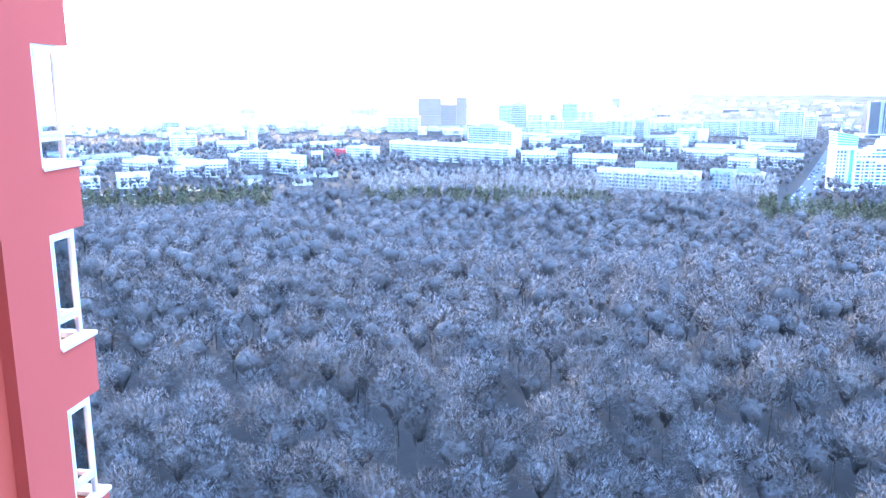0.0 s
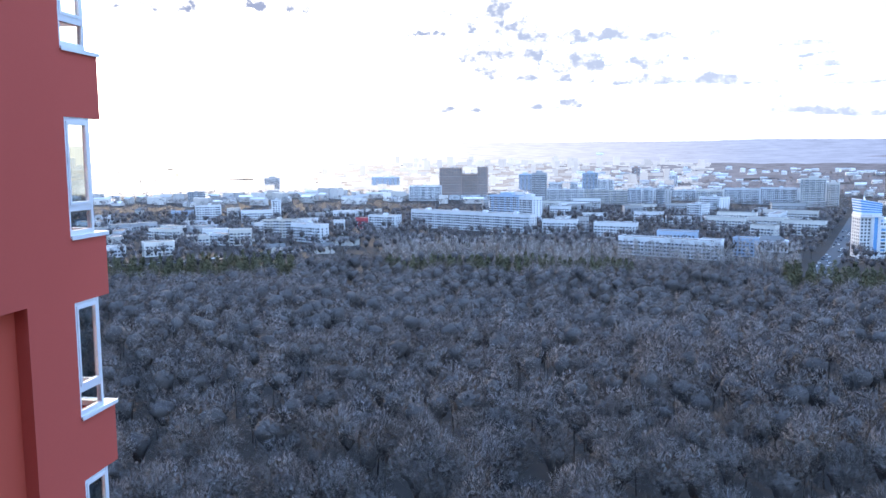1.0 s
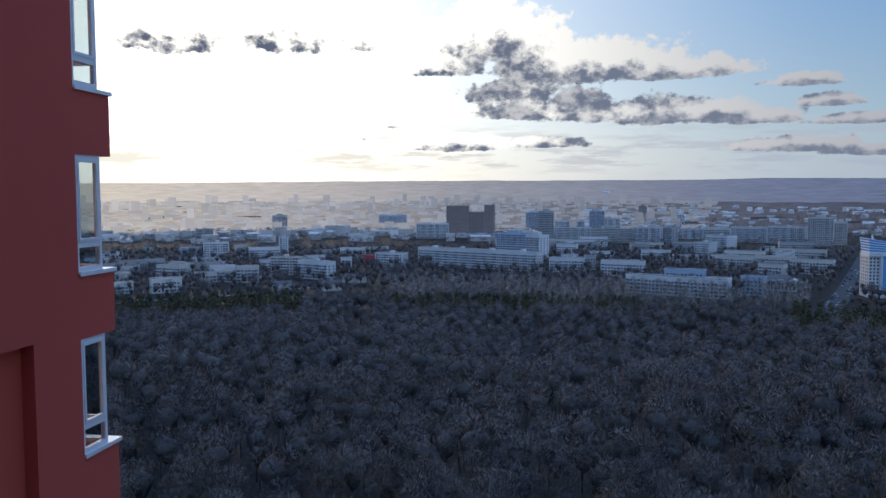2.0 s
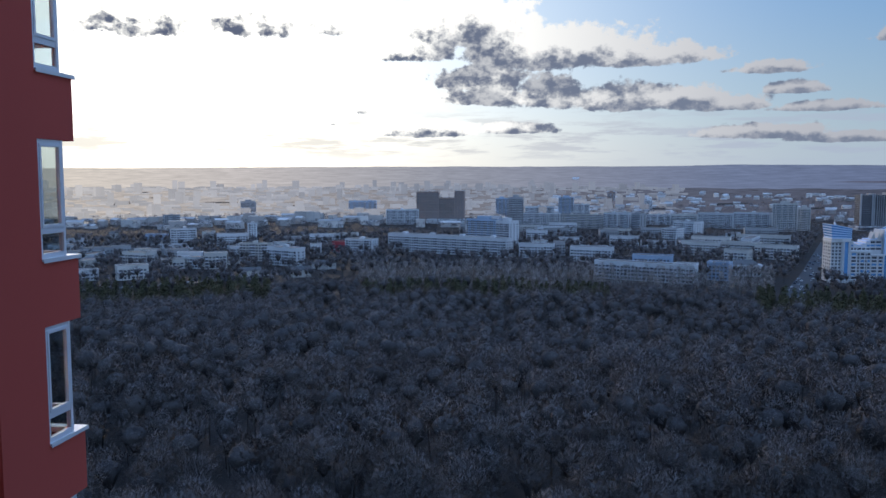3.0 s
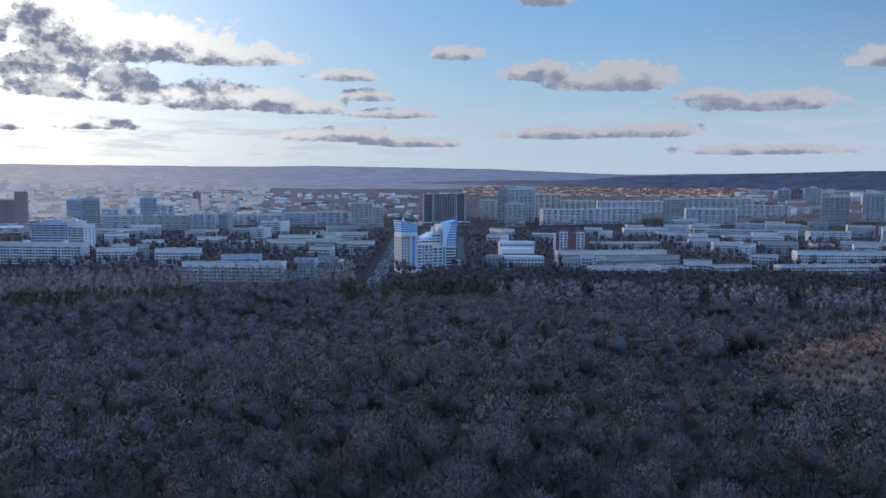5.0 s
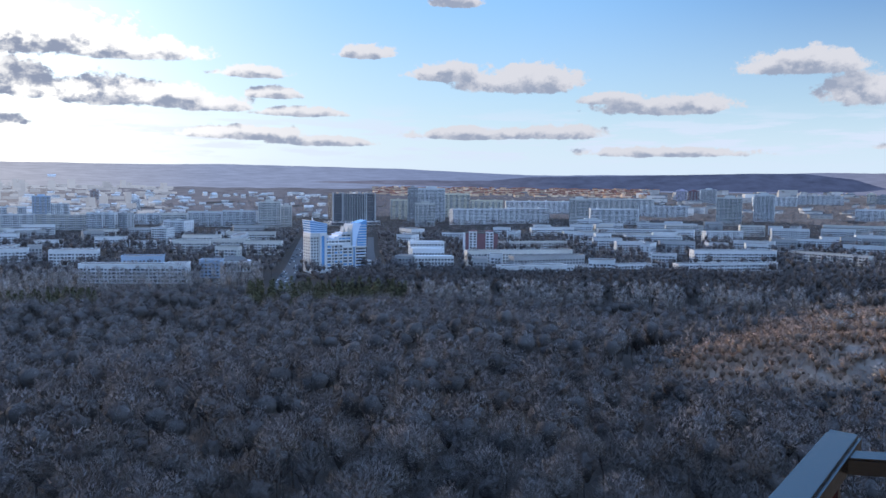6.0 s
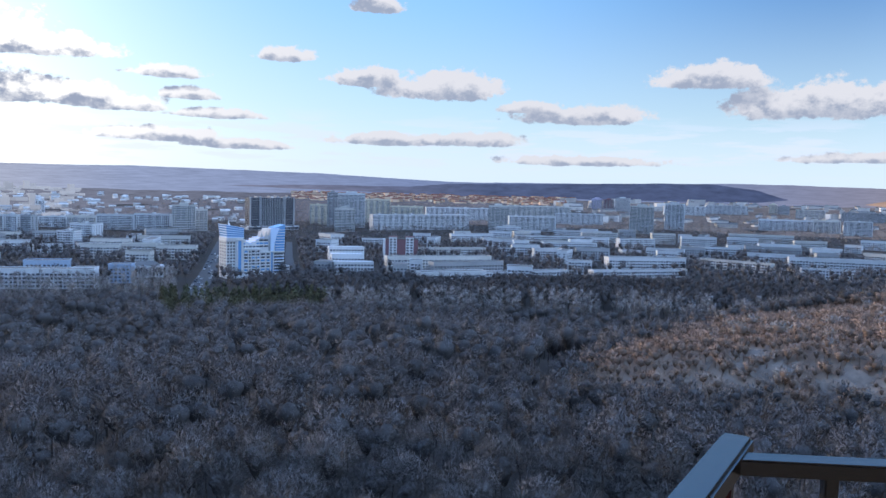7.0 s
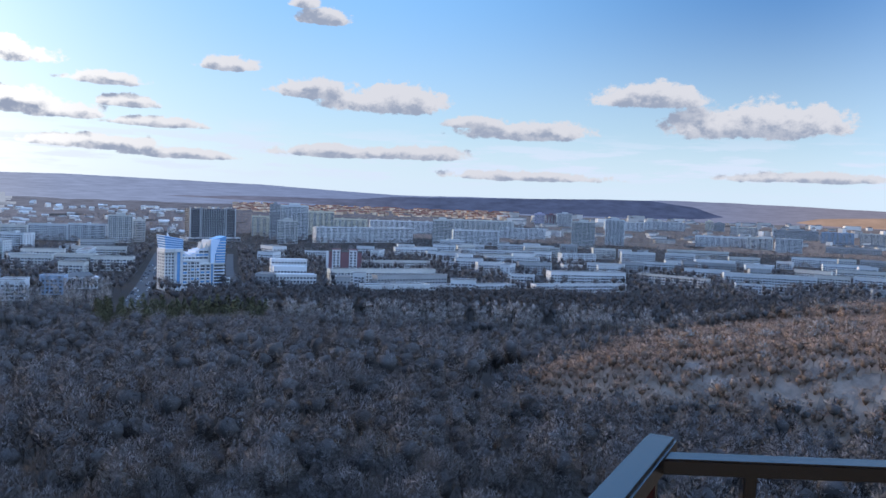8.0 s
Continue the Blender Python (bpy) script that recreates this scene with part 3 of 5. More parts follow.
def own_house():
    h = empty("apartment_house", pose(0, 0, 0, 0, 0, 0), label="grey rendered house wall behind the balcony", category="building")
    n = Vector((-0.292, 0.956, 0))
    base = CORNER - n * 1.25
    rot = Matrix(((0.956, -0.292, 0, base.x), (0.292, 0.956, 0, base.y), (0, 0, 1, 0), (0, 0, 0, 1)))
    body = part("wall", boxes((-9.6, 9, -10, 0, 8, EYE + 12)), HOUSE, h)
    body.matrix_world = rot
    slab = bmesh.new()
    out = [CORNER + A1 * 0.06 + n * 0.06, CORNER - A1 * 4.6 + n * 0.06, base - A1 * 4.6, CORNER + A2 * 1.40 + A1 * 0.05]
    lo = [slab.verts.new((p.x, p.y, FLOOR_Z - 0.18)) for p in out]
    hi = [slab.verts.new((p.x, p.y, FLOOR_Z)) for p in out]
    slab.faces.new(lo)
    slab.faces.new(hi[::-1])
    for i in range(4):
        j = (i + 1) % 4
        slab.faces.new((lo[i], hi[i], hi[j], lo[j]))
    bmesh.ops.recalc_face_normals(slab, faces=slab.faces[:])
    part("balcony_slab", slab, SLAB, h, "grey concrete balcony slab")


own_house()


def balustrade():
    b = empty("balcony_railing", Matrix.Translation((CORNER.x, CORNER.y, FLOOR_Z)), label="black glossy metal balcony railing with a mitred corner", category="railing")
    inv = b.matrix_world.inverted()

    def bar(name, start, way, length, w, z0, z1, bevel, label=""):
        ob = part(name, bevelled(0, length, -w / 2, w / 2, z0, z1, bevel), RAIL, b, label)
        rot = Matrix.Translation(start) @ Matrix.Rotation(math.atan2(way.y, way.x), 4, "Z")
        ob.matrix_world = rot
        ob.matrix_parent_inverse = inv
        ob.matrix_basis = rot
        return ob

    top = CORNER.z
    bar("handrail", CORNER - A1 * 4.5, A1, 4.5, 0.048, -0.036, 0.0, 0.005, "flat black handrail with a sky sheen")
    bar("handrail", CORNER - A1 * 0.09 + Vector((0, 0, -0.008)) + A2 * 0.012, A2, 1.38, 0.040, -0.024, 0.0, 0.003)
    for z in (-1.30,):
        bar("bottom_rail", CORNER - A1 * 4.5 + Vector((0, 0, z + 0.3)), A1, 4.45, 0.03, -0.03, 0.0, 0.003)
        bar("bottom_rail", CORNER - A1 * 0.06 + Vector((0, 0, z + 0.3)), A2, 1.38, 0.03, -0.03, 0.0, 0.003)
    for i in range(16):
        bar("baluster", CORNER - A1 * (0.085 + 0.29 * i) + Vector((0, 0, -0.036 - 1.059)), A1, 0.02, 0.02, 0, 1.059, 0.002)
    for i in range(5):
        bar("baluster", CORNER - A1 * 0.09 + A2 * (0.14 + 0.29 * i) + Vector((0, 0, -0.03 - 1.062)), A2, 0.02, 0.02, 0, 1.062, 0.002)


balustrade()


# ---- trees ----
def spray(rng, n, centre, radius, size, width, up=0.45):
    """n thin twigs, one triangle each, filling a dome of the given radii and pointing outwards and up."""
    d = rng.normal(size=(n, 3))
    d /= np.linalg.norm(d, axis=1, keepdims=True)
    d[:, 2] = np.where(d[:, 2] < -0.7, -d[:, 2], d[:, 2])
    lump = 1 + 0.16 * np.sin(5 * d[:, 0] + rng.uniform(0, 6)) * np.cos(4 * d[:, 1] + rng.uniform(0, 6)) + 0.10 * np.sin(9 * d[:, 2] + 7 * d[:, 0])
    q = rng.uniform(0.15, 1.0, n) ** 0.33 * lump
    p = centre + d * q[:, None] * radius
    way = d * 0.9 + rng.normal(size=(n, 3)) * 0.34
    way[:, 2] += up
    way /= np.linalg.norm(way, axis=1, keepdims=True)
    side = np.cross(way, rng.normal(size=(n, 3)))
    side /= np.linalg.norm(side, axis=1, keepdims=True) + 1e-6
    ln = size * rng.uniform(0.5, 1.25, n)[:, None]
    w = width * rng.uniform(0.6, 1.3, n)[:, None]
    v = np.stack([p - way * ln * 0.5 - side * w / 2, p - way * ln * 0.5 + side * w / 2, p + way * ln * 0.5], 1).reshape(-1, 3)
    f = np.arange(3 * n).reshape(-1, 3)
    face = np.cross(v[1::3] - v[0::3], v[2::3] - v[0::3])
    turn = (face * d).sum(1) < 0                    # every twig faces out of its crown
    f[turn] = f[turn][:, [0, 2, 1]]
    return v, f


def limb(a, b, ra, rb, sides=4):
    """A tapered branch from a to b."""
    a, b = np.array(a, float), np.array(b, float)
    d = (b - a) / (np.linalg.norm(b - a) + 1e-9)
    s = np.cross(d, [0.3, 0.9, 0.2])
    s /= np.linalg.norm(s)
    t = np.cross(d, s)
    k = np.arange(sides) * 2 * np.pi / sides
    ring = np.cos(k)[:, None] * s + np.sin(k)[:, None] * t
    v = np.concatenate([a + ring * ra, b + ring * rb])
    i = np.arange(sides)
    j = (i + 1) % sides
    return v, np.concatenate([np.stack([i, j, j + sides], 1), np.stack([i, j + sides, i + sides], 1)])


def merge(parts):
    vs, fs, n = [], [], 0
    for v, f in parts:
        vs.append(v)
        fs.append(f + n)
        n += len(v)
    return np.concatenate(vs), np.concatenate(fs)


def ball(level):
    bm = bmesh.new()
    bmesh.ops.create_icosphere(bm, subdivisions=level, radius=1.0)
    v = np.array([q.co[:] for q in bm.verts])
    f = np.array([[q.index for q in g.verts] for g in bm.faces])
    bm.free()
    return v, f


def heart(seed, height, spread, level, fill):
    """A solid core painting shade inside a crown, uneven and narrowing downwards; the twigs stand far out of it."""
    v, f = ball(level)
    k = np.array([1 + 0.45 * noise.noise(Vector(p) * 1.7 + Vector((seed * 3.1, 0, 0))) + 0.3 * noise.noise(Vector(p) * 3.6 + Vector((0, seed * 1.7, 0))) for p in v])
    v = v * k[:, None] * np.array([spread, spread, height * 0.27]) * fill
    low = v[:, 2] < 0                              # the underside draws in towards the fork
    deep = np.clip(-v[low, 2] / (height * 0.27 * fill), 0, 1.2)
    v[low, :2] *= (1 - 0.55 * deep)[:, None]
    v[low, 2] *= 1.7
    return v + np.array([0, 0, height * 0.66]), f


def wood_shape(seed, height, spread, limbs, twigs, size, width, sub=3, sides=4, lobes=0):
    """Branches and twigs of one bare broadleaved tree, standing at the origin."""
    rng = np.random.default_rng(seed)
    lean = rng.normal(size=2) * 0.35
    fork = height * rng.uniform(0.38, 0.5)
    top = np.array([lean[0] * 1.6, lean[1] * 1.6, height * 0.86])
    mid = np.array([lean[0], lean[1], fork])
    r0 = 0.011 * height + 0.03
    br = [limb((0, 0, -0.8), mid, r0, r0 * 0.62, sides + 1), limb(mid, top, r0 * 0.62, 0.03, sides)]
    dome = np.array([lean[0] * 1.3, lean[1] * 1.3, height * 0.70])
    radii = np.array([spread, spread, height * 0.29])
    tw = []
    for i in range(limbs):
        u = rng.uniform(0.0, 0.75)
        a = mid + (top - mid) * u
        ang = i * 2.4 + rng.uniform(-0.4, 0.4)
        out = spread * rng.uniform(0.55, 0.95) * (1 - 0.35 * u)
        b = np.array([a[0] + math.cos(ang) * out, a[1] + math.sin(ang) * out, min(height * 0.97, a[2] + height * rng.uniform(0.16, 0.32))])
        knee = a + (b - a) * 0.45 + np.array([0, 0, -0.03 * height])
        br += [limb(a, knee, r0 * 0.36, r0 * 0.2, 3), limb(knee, b, r0 * 0.2, 0.015, 3)]
        for _ in range(sub):
            s = knee + (b - knee) * rng.uniform(0.0, 0.9)
            e = s + np.array([rng.normal() * 0.9, rng.normal() * 0.9, rng.uniform(0.6, 2.0)]) * height / 17
            br.append(limb(s, e, r0 * 0.11, 0.01, 3))
    if lobes:                                    # the crown swells in several rounded lobes
        for i in range(lobes):
            ang, up = i * 2.4 + rng.uniform(-0.3, 0.3), (i + 0.5) / lobes
            off = math.sqrt(1 - up * up) * 0.62
            c = dome + radii * np.array([off * math.cos(ang), off * math.sin(ang), up * 0.75 - 0.15])
            tw.append(spray(rng, twigs // lobes, c, radii * rng.uniform(0.42, 0.58), size, width))
    else:
        tw.append(spray(rng, twigs, dome, radii, size, width))
    return merge(br), merge(tw)


def crown_normals(v, height, flat=1.0):
    """Soft normals that turn away from the middle of the crown."""
    d = v - np.array([0, 0, height * 0.60])
    d[:, 2] *= flat
    return d / (np.linalg.norm(d, axis=1, keepdims=True) + 1e-6)


def scatter(seed, spacing, a0, a1, r0, r1, keep):
    """Uneven places for trees over a sector of the ground, at about one per spacing squared."""
    rng = np.random.default_rng(seed)
    n = int(0.5 * math.radians(a1 - a0) * (r1 * r1 - r0 * r0) / spacing ** 2 * 2.2)
    a, r = np.radians(rng.uniform(a0, a1, n)), np.sqrt(rng.uniform(r0 * r0, r1 * r1, n))
    x, y = r * np.sin(a), r * np.cos(a)
    ok = keep(x, y)
    cell, got = {}, []
    for px, py in zip(x[ok], y[ok]):
        k = (int(px // spacing), int(py // spacing))
        near = (q for i in (-1, 0, 1) for j in (-1, 0, 1) for q in cell.get((k[0] + i, k[1] + j), ()))
        if all((px - qx) ** 2 + (py - qy) ** 2 > (0.82 * spacing) ** 2 for qx, qy in near):
            cell.setdefault(k, []).append((px, py))
            got.append((px, py))
    return np.array(got), rng


def thicket(name, places, rng, shapes, lo, hi, material, label, category, sink=0.0, flat=1.0, hearts=(), inner=None):
    """Many trees in one mesh: each a turned, scaled copy of one of the shapes."""
    vs, fs, ns, n = [], [], [], 0
    hv, hf, hn = [], [], 0
    normals = [crown_normals(v, v[:, 2].max()) for v, f in shapes]
    zs = terrain(places[:, 0], places[:, 1])
    for (x, y), z in zip(places, zs):
        pick = rng.integers(len(shapes))
        (v, f), q = shapes[pick], normals[pick]
        s, c = rng.uniform(lo, hi), rng.uniform(0, 6.283)
        w = s * rng.uniform(0.85, 1.2) * flat
        vs.append(np.stack([x + w * (v[:, 0] * math.cos(c) - v[:, 1] * math.sin(c)), y + w * (v[:, 0] * math.sin(c) + v[:, 1] * math.cos(c)), z - sink + s * v[:, 2]], 1))
        if hearts:
            u, g = hearts[pick % len(hearts)]
            hv.append(np.stack([x + w * (u[:, 0] * math.cos(c) - u[:, 1] * math.sin(c)), y + w * (u[:, 0] * math.sin(c) + u[:, 1] * math.cos(c)), z - sink + s * u[:, 2]], 1))
            hf.append(g + hn)
            hn += len(u)
        ns.append(np.stack([q[:, 0] * math.cos(c) - q[:, 1] * math.sin(c), q[:, 0] * math.sin(c) + q[:, 1] * math.cos(c), q[:, 2]], 1))
        fs.append(f + n)
        n += len(v)
    ob = tri_object(name, np.concatenate(vs), np.concatenate(fs), material, None, np.concatenate(ns))
    if hearts:
        tagged(tri_object("inner_crown", np.concatenate(hv), np.concatenate(hf), inner or CROWN_SHADE, ob), kind="stuff")
    return tagged(ob, label, category, kind="stuff")


def polar(x, y):
    return np.hypot(x, y), np.degrees(np.arctan2(x, y))


def on_spur(x, y):
    r, a = polar(x, y)
    return (a > 52 + 3 * np.sin(r / 23)) & (r > 257 + 2 * np.sin(a)) & (r < np.interp(a, [52, 60, 76], [264, 315, 430]))


def fringe(x, y):
    """The rim of the spur, where bushes stand between the wood and the open scrub."""
    r, a = polar(x, y)
    return ~on_spur(x, y) & (a > 49) & (r > 247 + 3 * np.sin(a * 2)) & (r < np.interp(a, [50, 60, 76], [284, 335, 445]))


def clear_of_roads(x, y, m=12):
    ok = np.ones(len(x), bool)
    for (ax, ay), (bx, by) in (((243, 545), (520, 1060)), ((395, 660), (600, 1010)), ((-275, 585), (-200, 640)), ((-200, 640), (-150, 690)), ((-150, 690), (-110, 760))):
        d = np.hypot(bx - ax, by - ay)
        u = np.clip(((x - ax) * (bx - ax) + (y - ay) * (by - ay)) / d ** 2, 0, 1)
        ok &= np.hypot(x - ax - u * (bx - ax), y - ay - u * (by - ay)) > m
    return ok


PINE_LAND = ((22, 33.5, 480, 560), (-32, -12, 500, 590), (-6, 12, 505, 556))


def pine_land(x, y):
    r, a = polar(x, y)
    got = np.zeros(np.shape(x), bool)
    for a0, a1, r0, r1 in PINE_LAND:
        got |= (a > a0) & (a < a1) & (r > r0) & (r < r1)
    return got


def woods():
    # the nearest trees, one by one
    kinds = []
    for i in range(7):
        b, t = wood_shape(100 + i, 16 + 0.8 * (i % 4), 4.7 + 0.5 * (i % 3), 12, 2700, 0.85, 0.078, lobes=11)
        kinds.append((b, t))
    firsts = []
    places, rng = scatter(5, 7.0, -36, 80, 84, 160, lambda x, y: ~on_spur(x, y))
    order = np.argsort(np.hypot(places[:, 0], places[:, 1]))
    places = places[order]
    for i, (x, y) in enumerate(places[:300]):
        z = float(terrain(x, y))
        m = Matrix.Translation((x, y, z)) @ Matrix.Rotation(rng.uniform(0, 6.28), 4, "Z") @ Matrix.Diagonal((*[rng.uniform(0.84, 1.12)] * 2, rng.uniform(0.74, 1.12), 1))
        if i < len(kinds):
            t = empty("tree", m, label="tall leafless broadleaved tree with a grey twiggy crown", category="tree", group="woodland trees")
            b, w = kinds[i]
            tri_object("trunk", *b, BARK, t)
            tri_object("inner_crown", *heart(i, 16.5, 4.6, 3, 0.43), CROWN_SHADE, t)
            tri_object("crown", *w, TWIG, t, crown_normals(w[0], w[0][:, 2].max()))
            firsts.append(t)
        else:
            t = copy_thing(firsts[i % len(kinds)], Matrix())
            t.matrix_basis = m
    # the wood behind them
    mids = [merge(wood_shape(200 + i, 17, 5.1, 3, 900, 0.85, 0.15, 0, 3, 7)) for i in range(6)]
    more, rng = scatter(6, 7.2, -36, 82, 160, 270, lambda x, y: ~on_spur(x, y) & ~(fringe(x, y) & (polar(x, y)[0] > 250)))
    more = np.concatenate([places[300:], more])
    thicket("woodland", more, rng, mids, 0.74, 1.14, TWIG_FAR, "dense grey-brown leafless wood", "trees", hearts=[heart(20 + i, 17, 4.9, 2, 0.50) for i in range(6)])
    fars = [merge(wood_shape(300 + i, 17, 5.1, 0, 370, 0.95, 0.23, 0, 3)) for i in range(6)]

    def inner(x, y):
        r, a = polar(x, y)
        behind = (a > 50) & (r < np.interp(a, [50, 60, 76], [268, 318, 420]) + 75)      # the spur's bare back
        return ~on_spur(x, y) & ~behind & (r < np.interp(a, [-36, -10, 5, 20, 30, 40, 60, 82], [540, 560, 560, 540, 500, 505, 520, 540])) & clear_of_roads(x, y) & ~pine_land(x, y)
    more, rng = scatter(7, 7.3, -38, 84, 270, 560, inner)
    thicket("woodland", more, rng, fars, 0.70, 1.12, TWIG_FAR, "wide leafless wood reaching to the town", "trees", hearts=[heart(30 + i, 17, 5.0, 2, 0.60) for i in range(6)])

    def belt(x, y):
        r, a = polar(x, y)
        return (r > np.interp(a, [28, 40, 60, 84], [560, 545, 560, 600])) & (r < np.interp(a, [28, 40, 60, 84], [640, 660, 700, 740])) & clear_of_roads(x, y, 14)
    belts = [merge(wood_shape(400 + i, 16, 4.2, 0, 75, 2.1, 0.42, 0, 3)) for i in range(4)]
    more, rng = scatter(8, 6.5, 28, 84, 540, 740, belt)
    thicket("tree_belt", more, rng, belts, 0.8, 1.05, TWIG_DARK, "dark belt of bare trees along the town's edge", "trees", hearts=[heart(40 + i, 16, 4.2, 1, 0.65) for i in range(4)])
    # pale poplars in front of the belt
    slim = [merge(wood_shape(500 + i, 17, 2.8, 0, 90, 2.4, 0.34, 0, 3)) for i in range(4)]

    def pale(x, y):
        r, a = polar(x, y)
        return (np.sin(a * 0.9) + np.sin(a * 2.3 + 1) > -1.2) & (r > np.interp(a, [34, 84], [500, 545])) & (r < np.interp(a, [34, 84], [545, 600]))
    more, rng = scatter(9, 5.0, 33, 84, 480, 610, pale)
    thicket("poplar_row", more, rng, slim, 0.7, 1.1, TWIG_PALE, "pale bare poplars before a darker belt", "trees")

    def pale_left(x, y):
        r, a = polar(x, y)
        return clear_of_roads(x, y)
    more, rng = scatter(10, 7.0, -6, 23, 555, 700, pale_left)
    thicket("poplar_row", more, rng, slim, 0.5, 1.05, TWIG_PALE, "pale bare trees in the park below the flats", "trees")
    # conifers at the wood's far rim
    cone = []
    for i in range(3):
        rng = np.random.default_rng(600 + i)
        ps = [limb((0, 0, -0.5), (0, 0, 11), 0.2, 0.03, 3)]
        for k in range(7):
            z = 3 + k * 1.45
            ps.append(spray(rng, 34, np.array([0, 0, z]), np.array([3.3 - 0.38 * k, 3.3 - 0.38 * k, 1.0]), 1.3, 0.45, -0.1))
        cone.append(merge(ps))
    for a0, a1, r0, r1 in PINE_LAND:
        more, rng = scatter(11, 7.0, a0, a1, r0, r1, lambda x, y: clear_of_roads(x, y))
        thicket("pine_grove", more, rng, cone, 0.95, 1.35, PINE, "olive-green pines at the wood's far rim", "trees")
    # scrub and dry grass on the bare spur
    bush = [merge(wood_shape(700 + i, 5.0, 2.0, 0, 110, 0.70, 0.17, 0, 3)) for i in range(5)]
    more, rng = scatter(12, 2.2, 50, 81, 215, 440, lambda x, y: (polar(x, y)[1] > 51) & (polar(x, y)[0] > 250) & (on_spur(x, y) | fringe(x, y)) & ~clay(x, y) & ~meadow(x, y))
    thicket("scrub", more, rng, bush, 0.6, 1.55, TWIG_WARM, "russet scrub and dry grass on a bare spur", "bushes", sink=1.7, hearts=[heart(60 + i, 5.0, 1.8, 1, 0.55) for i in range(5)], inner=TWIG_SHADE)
    more, rng = scatter(15, 3.2, 50, 81, 212, 445, fringe)
    thicket("scrub", more, rng, bush, 1.0, 2.1, TWIG_FAR, "grey-brown saplings along the wood's rim", "bushes", sink=1.7, hearts=[heart(60 + i, 5.0, 1.8, 1, 0.55) for i in range(5)], inner=CROWN_SHADE)
    more, rng = scatter(14, 8.5, 47, 81, 238, 440, lambda x, y: on_spur(x, y) & ~clay(x, y) & ~meadow(x, y) & (np.sin(x * 0.05) + np.sin(y * 0.07) + 0.05 * (62 - polar(x, y)[1]) > -0.2))
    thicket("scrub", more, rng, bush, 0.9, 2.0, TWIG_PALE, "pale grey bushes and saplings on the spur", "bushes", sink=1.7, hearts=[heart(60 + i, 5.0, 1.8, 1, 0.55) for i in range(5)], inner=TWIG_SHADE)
    tuft = [merge(wood_shape(740 + i, 3.2, 1.3, 0, 42, 0.9, 0.15, 0, 3)) for i in range(4)]
    more, rng = scatter(16, 1.7, 62, 81, 296, 440, lambda x, y: on_spur(x, y) & meadow(x, y))
    thicket("dry_grass", more, rng, tuft, 0.6, 1.1, TWIG_WARM, "tall dry russet grass on the spur's crest", "grass", sink=1.3)
    more, rng = scatter(13, 5.0, 57, 82, 246, 284, clay)
    thicket("scrub", more, rng, bush, 0.3, 0.6, TWIG_WARM, "thin scrub on the bare clay", "bushes", sink=0.9)


def meadow(x, y):
    """Open dry grass over the spur's crest, with a bush here and there."""
    r, a = polar(x, y)
    return (a > 64) & (r > 300 + 3 * (a - 64)) & (np.sin(x * 0.9) * np.sin(y * 1.1) + np.sin(x * 0.08 + y * 0.05) > -0.75)


def clay(x, y):
    """The bare streaks of the spur's flank, with ragged edges."""
    r, a = polar(x, y)
    rag = np.sin(x * 0.31 + 2 * np.sin(y * 0.23)) + np.sin(y * 0.47 + x * 0.13)
    return (a > 60 + 0.6 * rag) & (a < 75.5 + 0.5 * rag) & (r > 257 + 2.0 * rag + 0.35 * (70 - a)) & (r < 268 + 2.5 * np.sin(a * 0.9) + 1.6 * rag) & (rag < 1.2) & (np.sin(r * 0.8 + 2.2 * np.sin(a * 0.9) + x * 0.2) + 0.6 * rag > -0.55)


woods()


def clay_patch():
    xs, ys = np.meshgrid(np.arange(190, 300, 1.0), np.arange(20, 170, 1.0), indexing="ij")
    z = terrain(xs, ys) + 0.06
    z += np.array([[noise.noise(Vector((a * 0.07, b * 0.07, 0))) * 0.2 + abs(noise.noise(Vector((a * 0.22, b * 0.30, 3)))) * 1.1 + noise.noise(Vector((a * 0.8, b * 0.9, 8))) * 0.5 for a, b in zip(ra, rb)] for ra, rb in zip(xs, ys)])
    inside = clay(xs, ys)
    n = xs.shape[1]
    f = []
    for i in range(xs.shape[0] - 1):
        for j in range(n - 1):
            if inside[i, j]:
                a = i * n + j
                f.append((a, a + n, a + n + 1))
                f.append((a, a + n + 1, a + 1))
    ob = tri_object("clay_slope", np.stack([xs, ys, z], -1).reshape(-1, 3), np.array(f), ROCK)
    tagged(ob, "pale eroded clay slope among scrub", "bare ground", kind="structure")


clay_patch()


# ---- the town ----
TONES = {"white": "white", "beige": "beige", "grey": "grey concrete", "yellow": "cream", "blue": "pale blue", "brown": "brown brick", "red": "red", "lilac": "lilac", "plum": "plum"}
FOOTPRINTS = []


def shell(x, y, heading, length, depth, height, label, sink=1.0):
    """The empty of a block whose front runs from (x, y) along the heading; local x along the front, local y to the rear."""
    c, s = math.cos(radians(heading)), math.sin(radians(heading))
    mx, my = x + c * length / 2 - s * depth / 2, y + s * length / 2 + c * depth / 2
    z = float(terrain(mx, my))
    FOOTPRINTS.append((mx, my, math.hypot(length, depth) / 2 + 3))
    return empty("apartment_block", pose(x, y, z, 0, 0, heading), label=label, category="building")


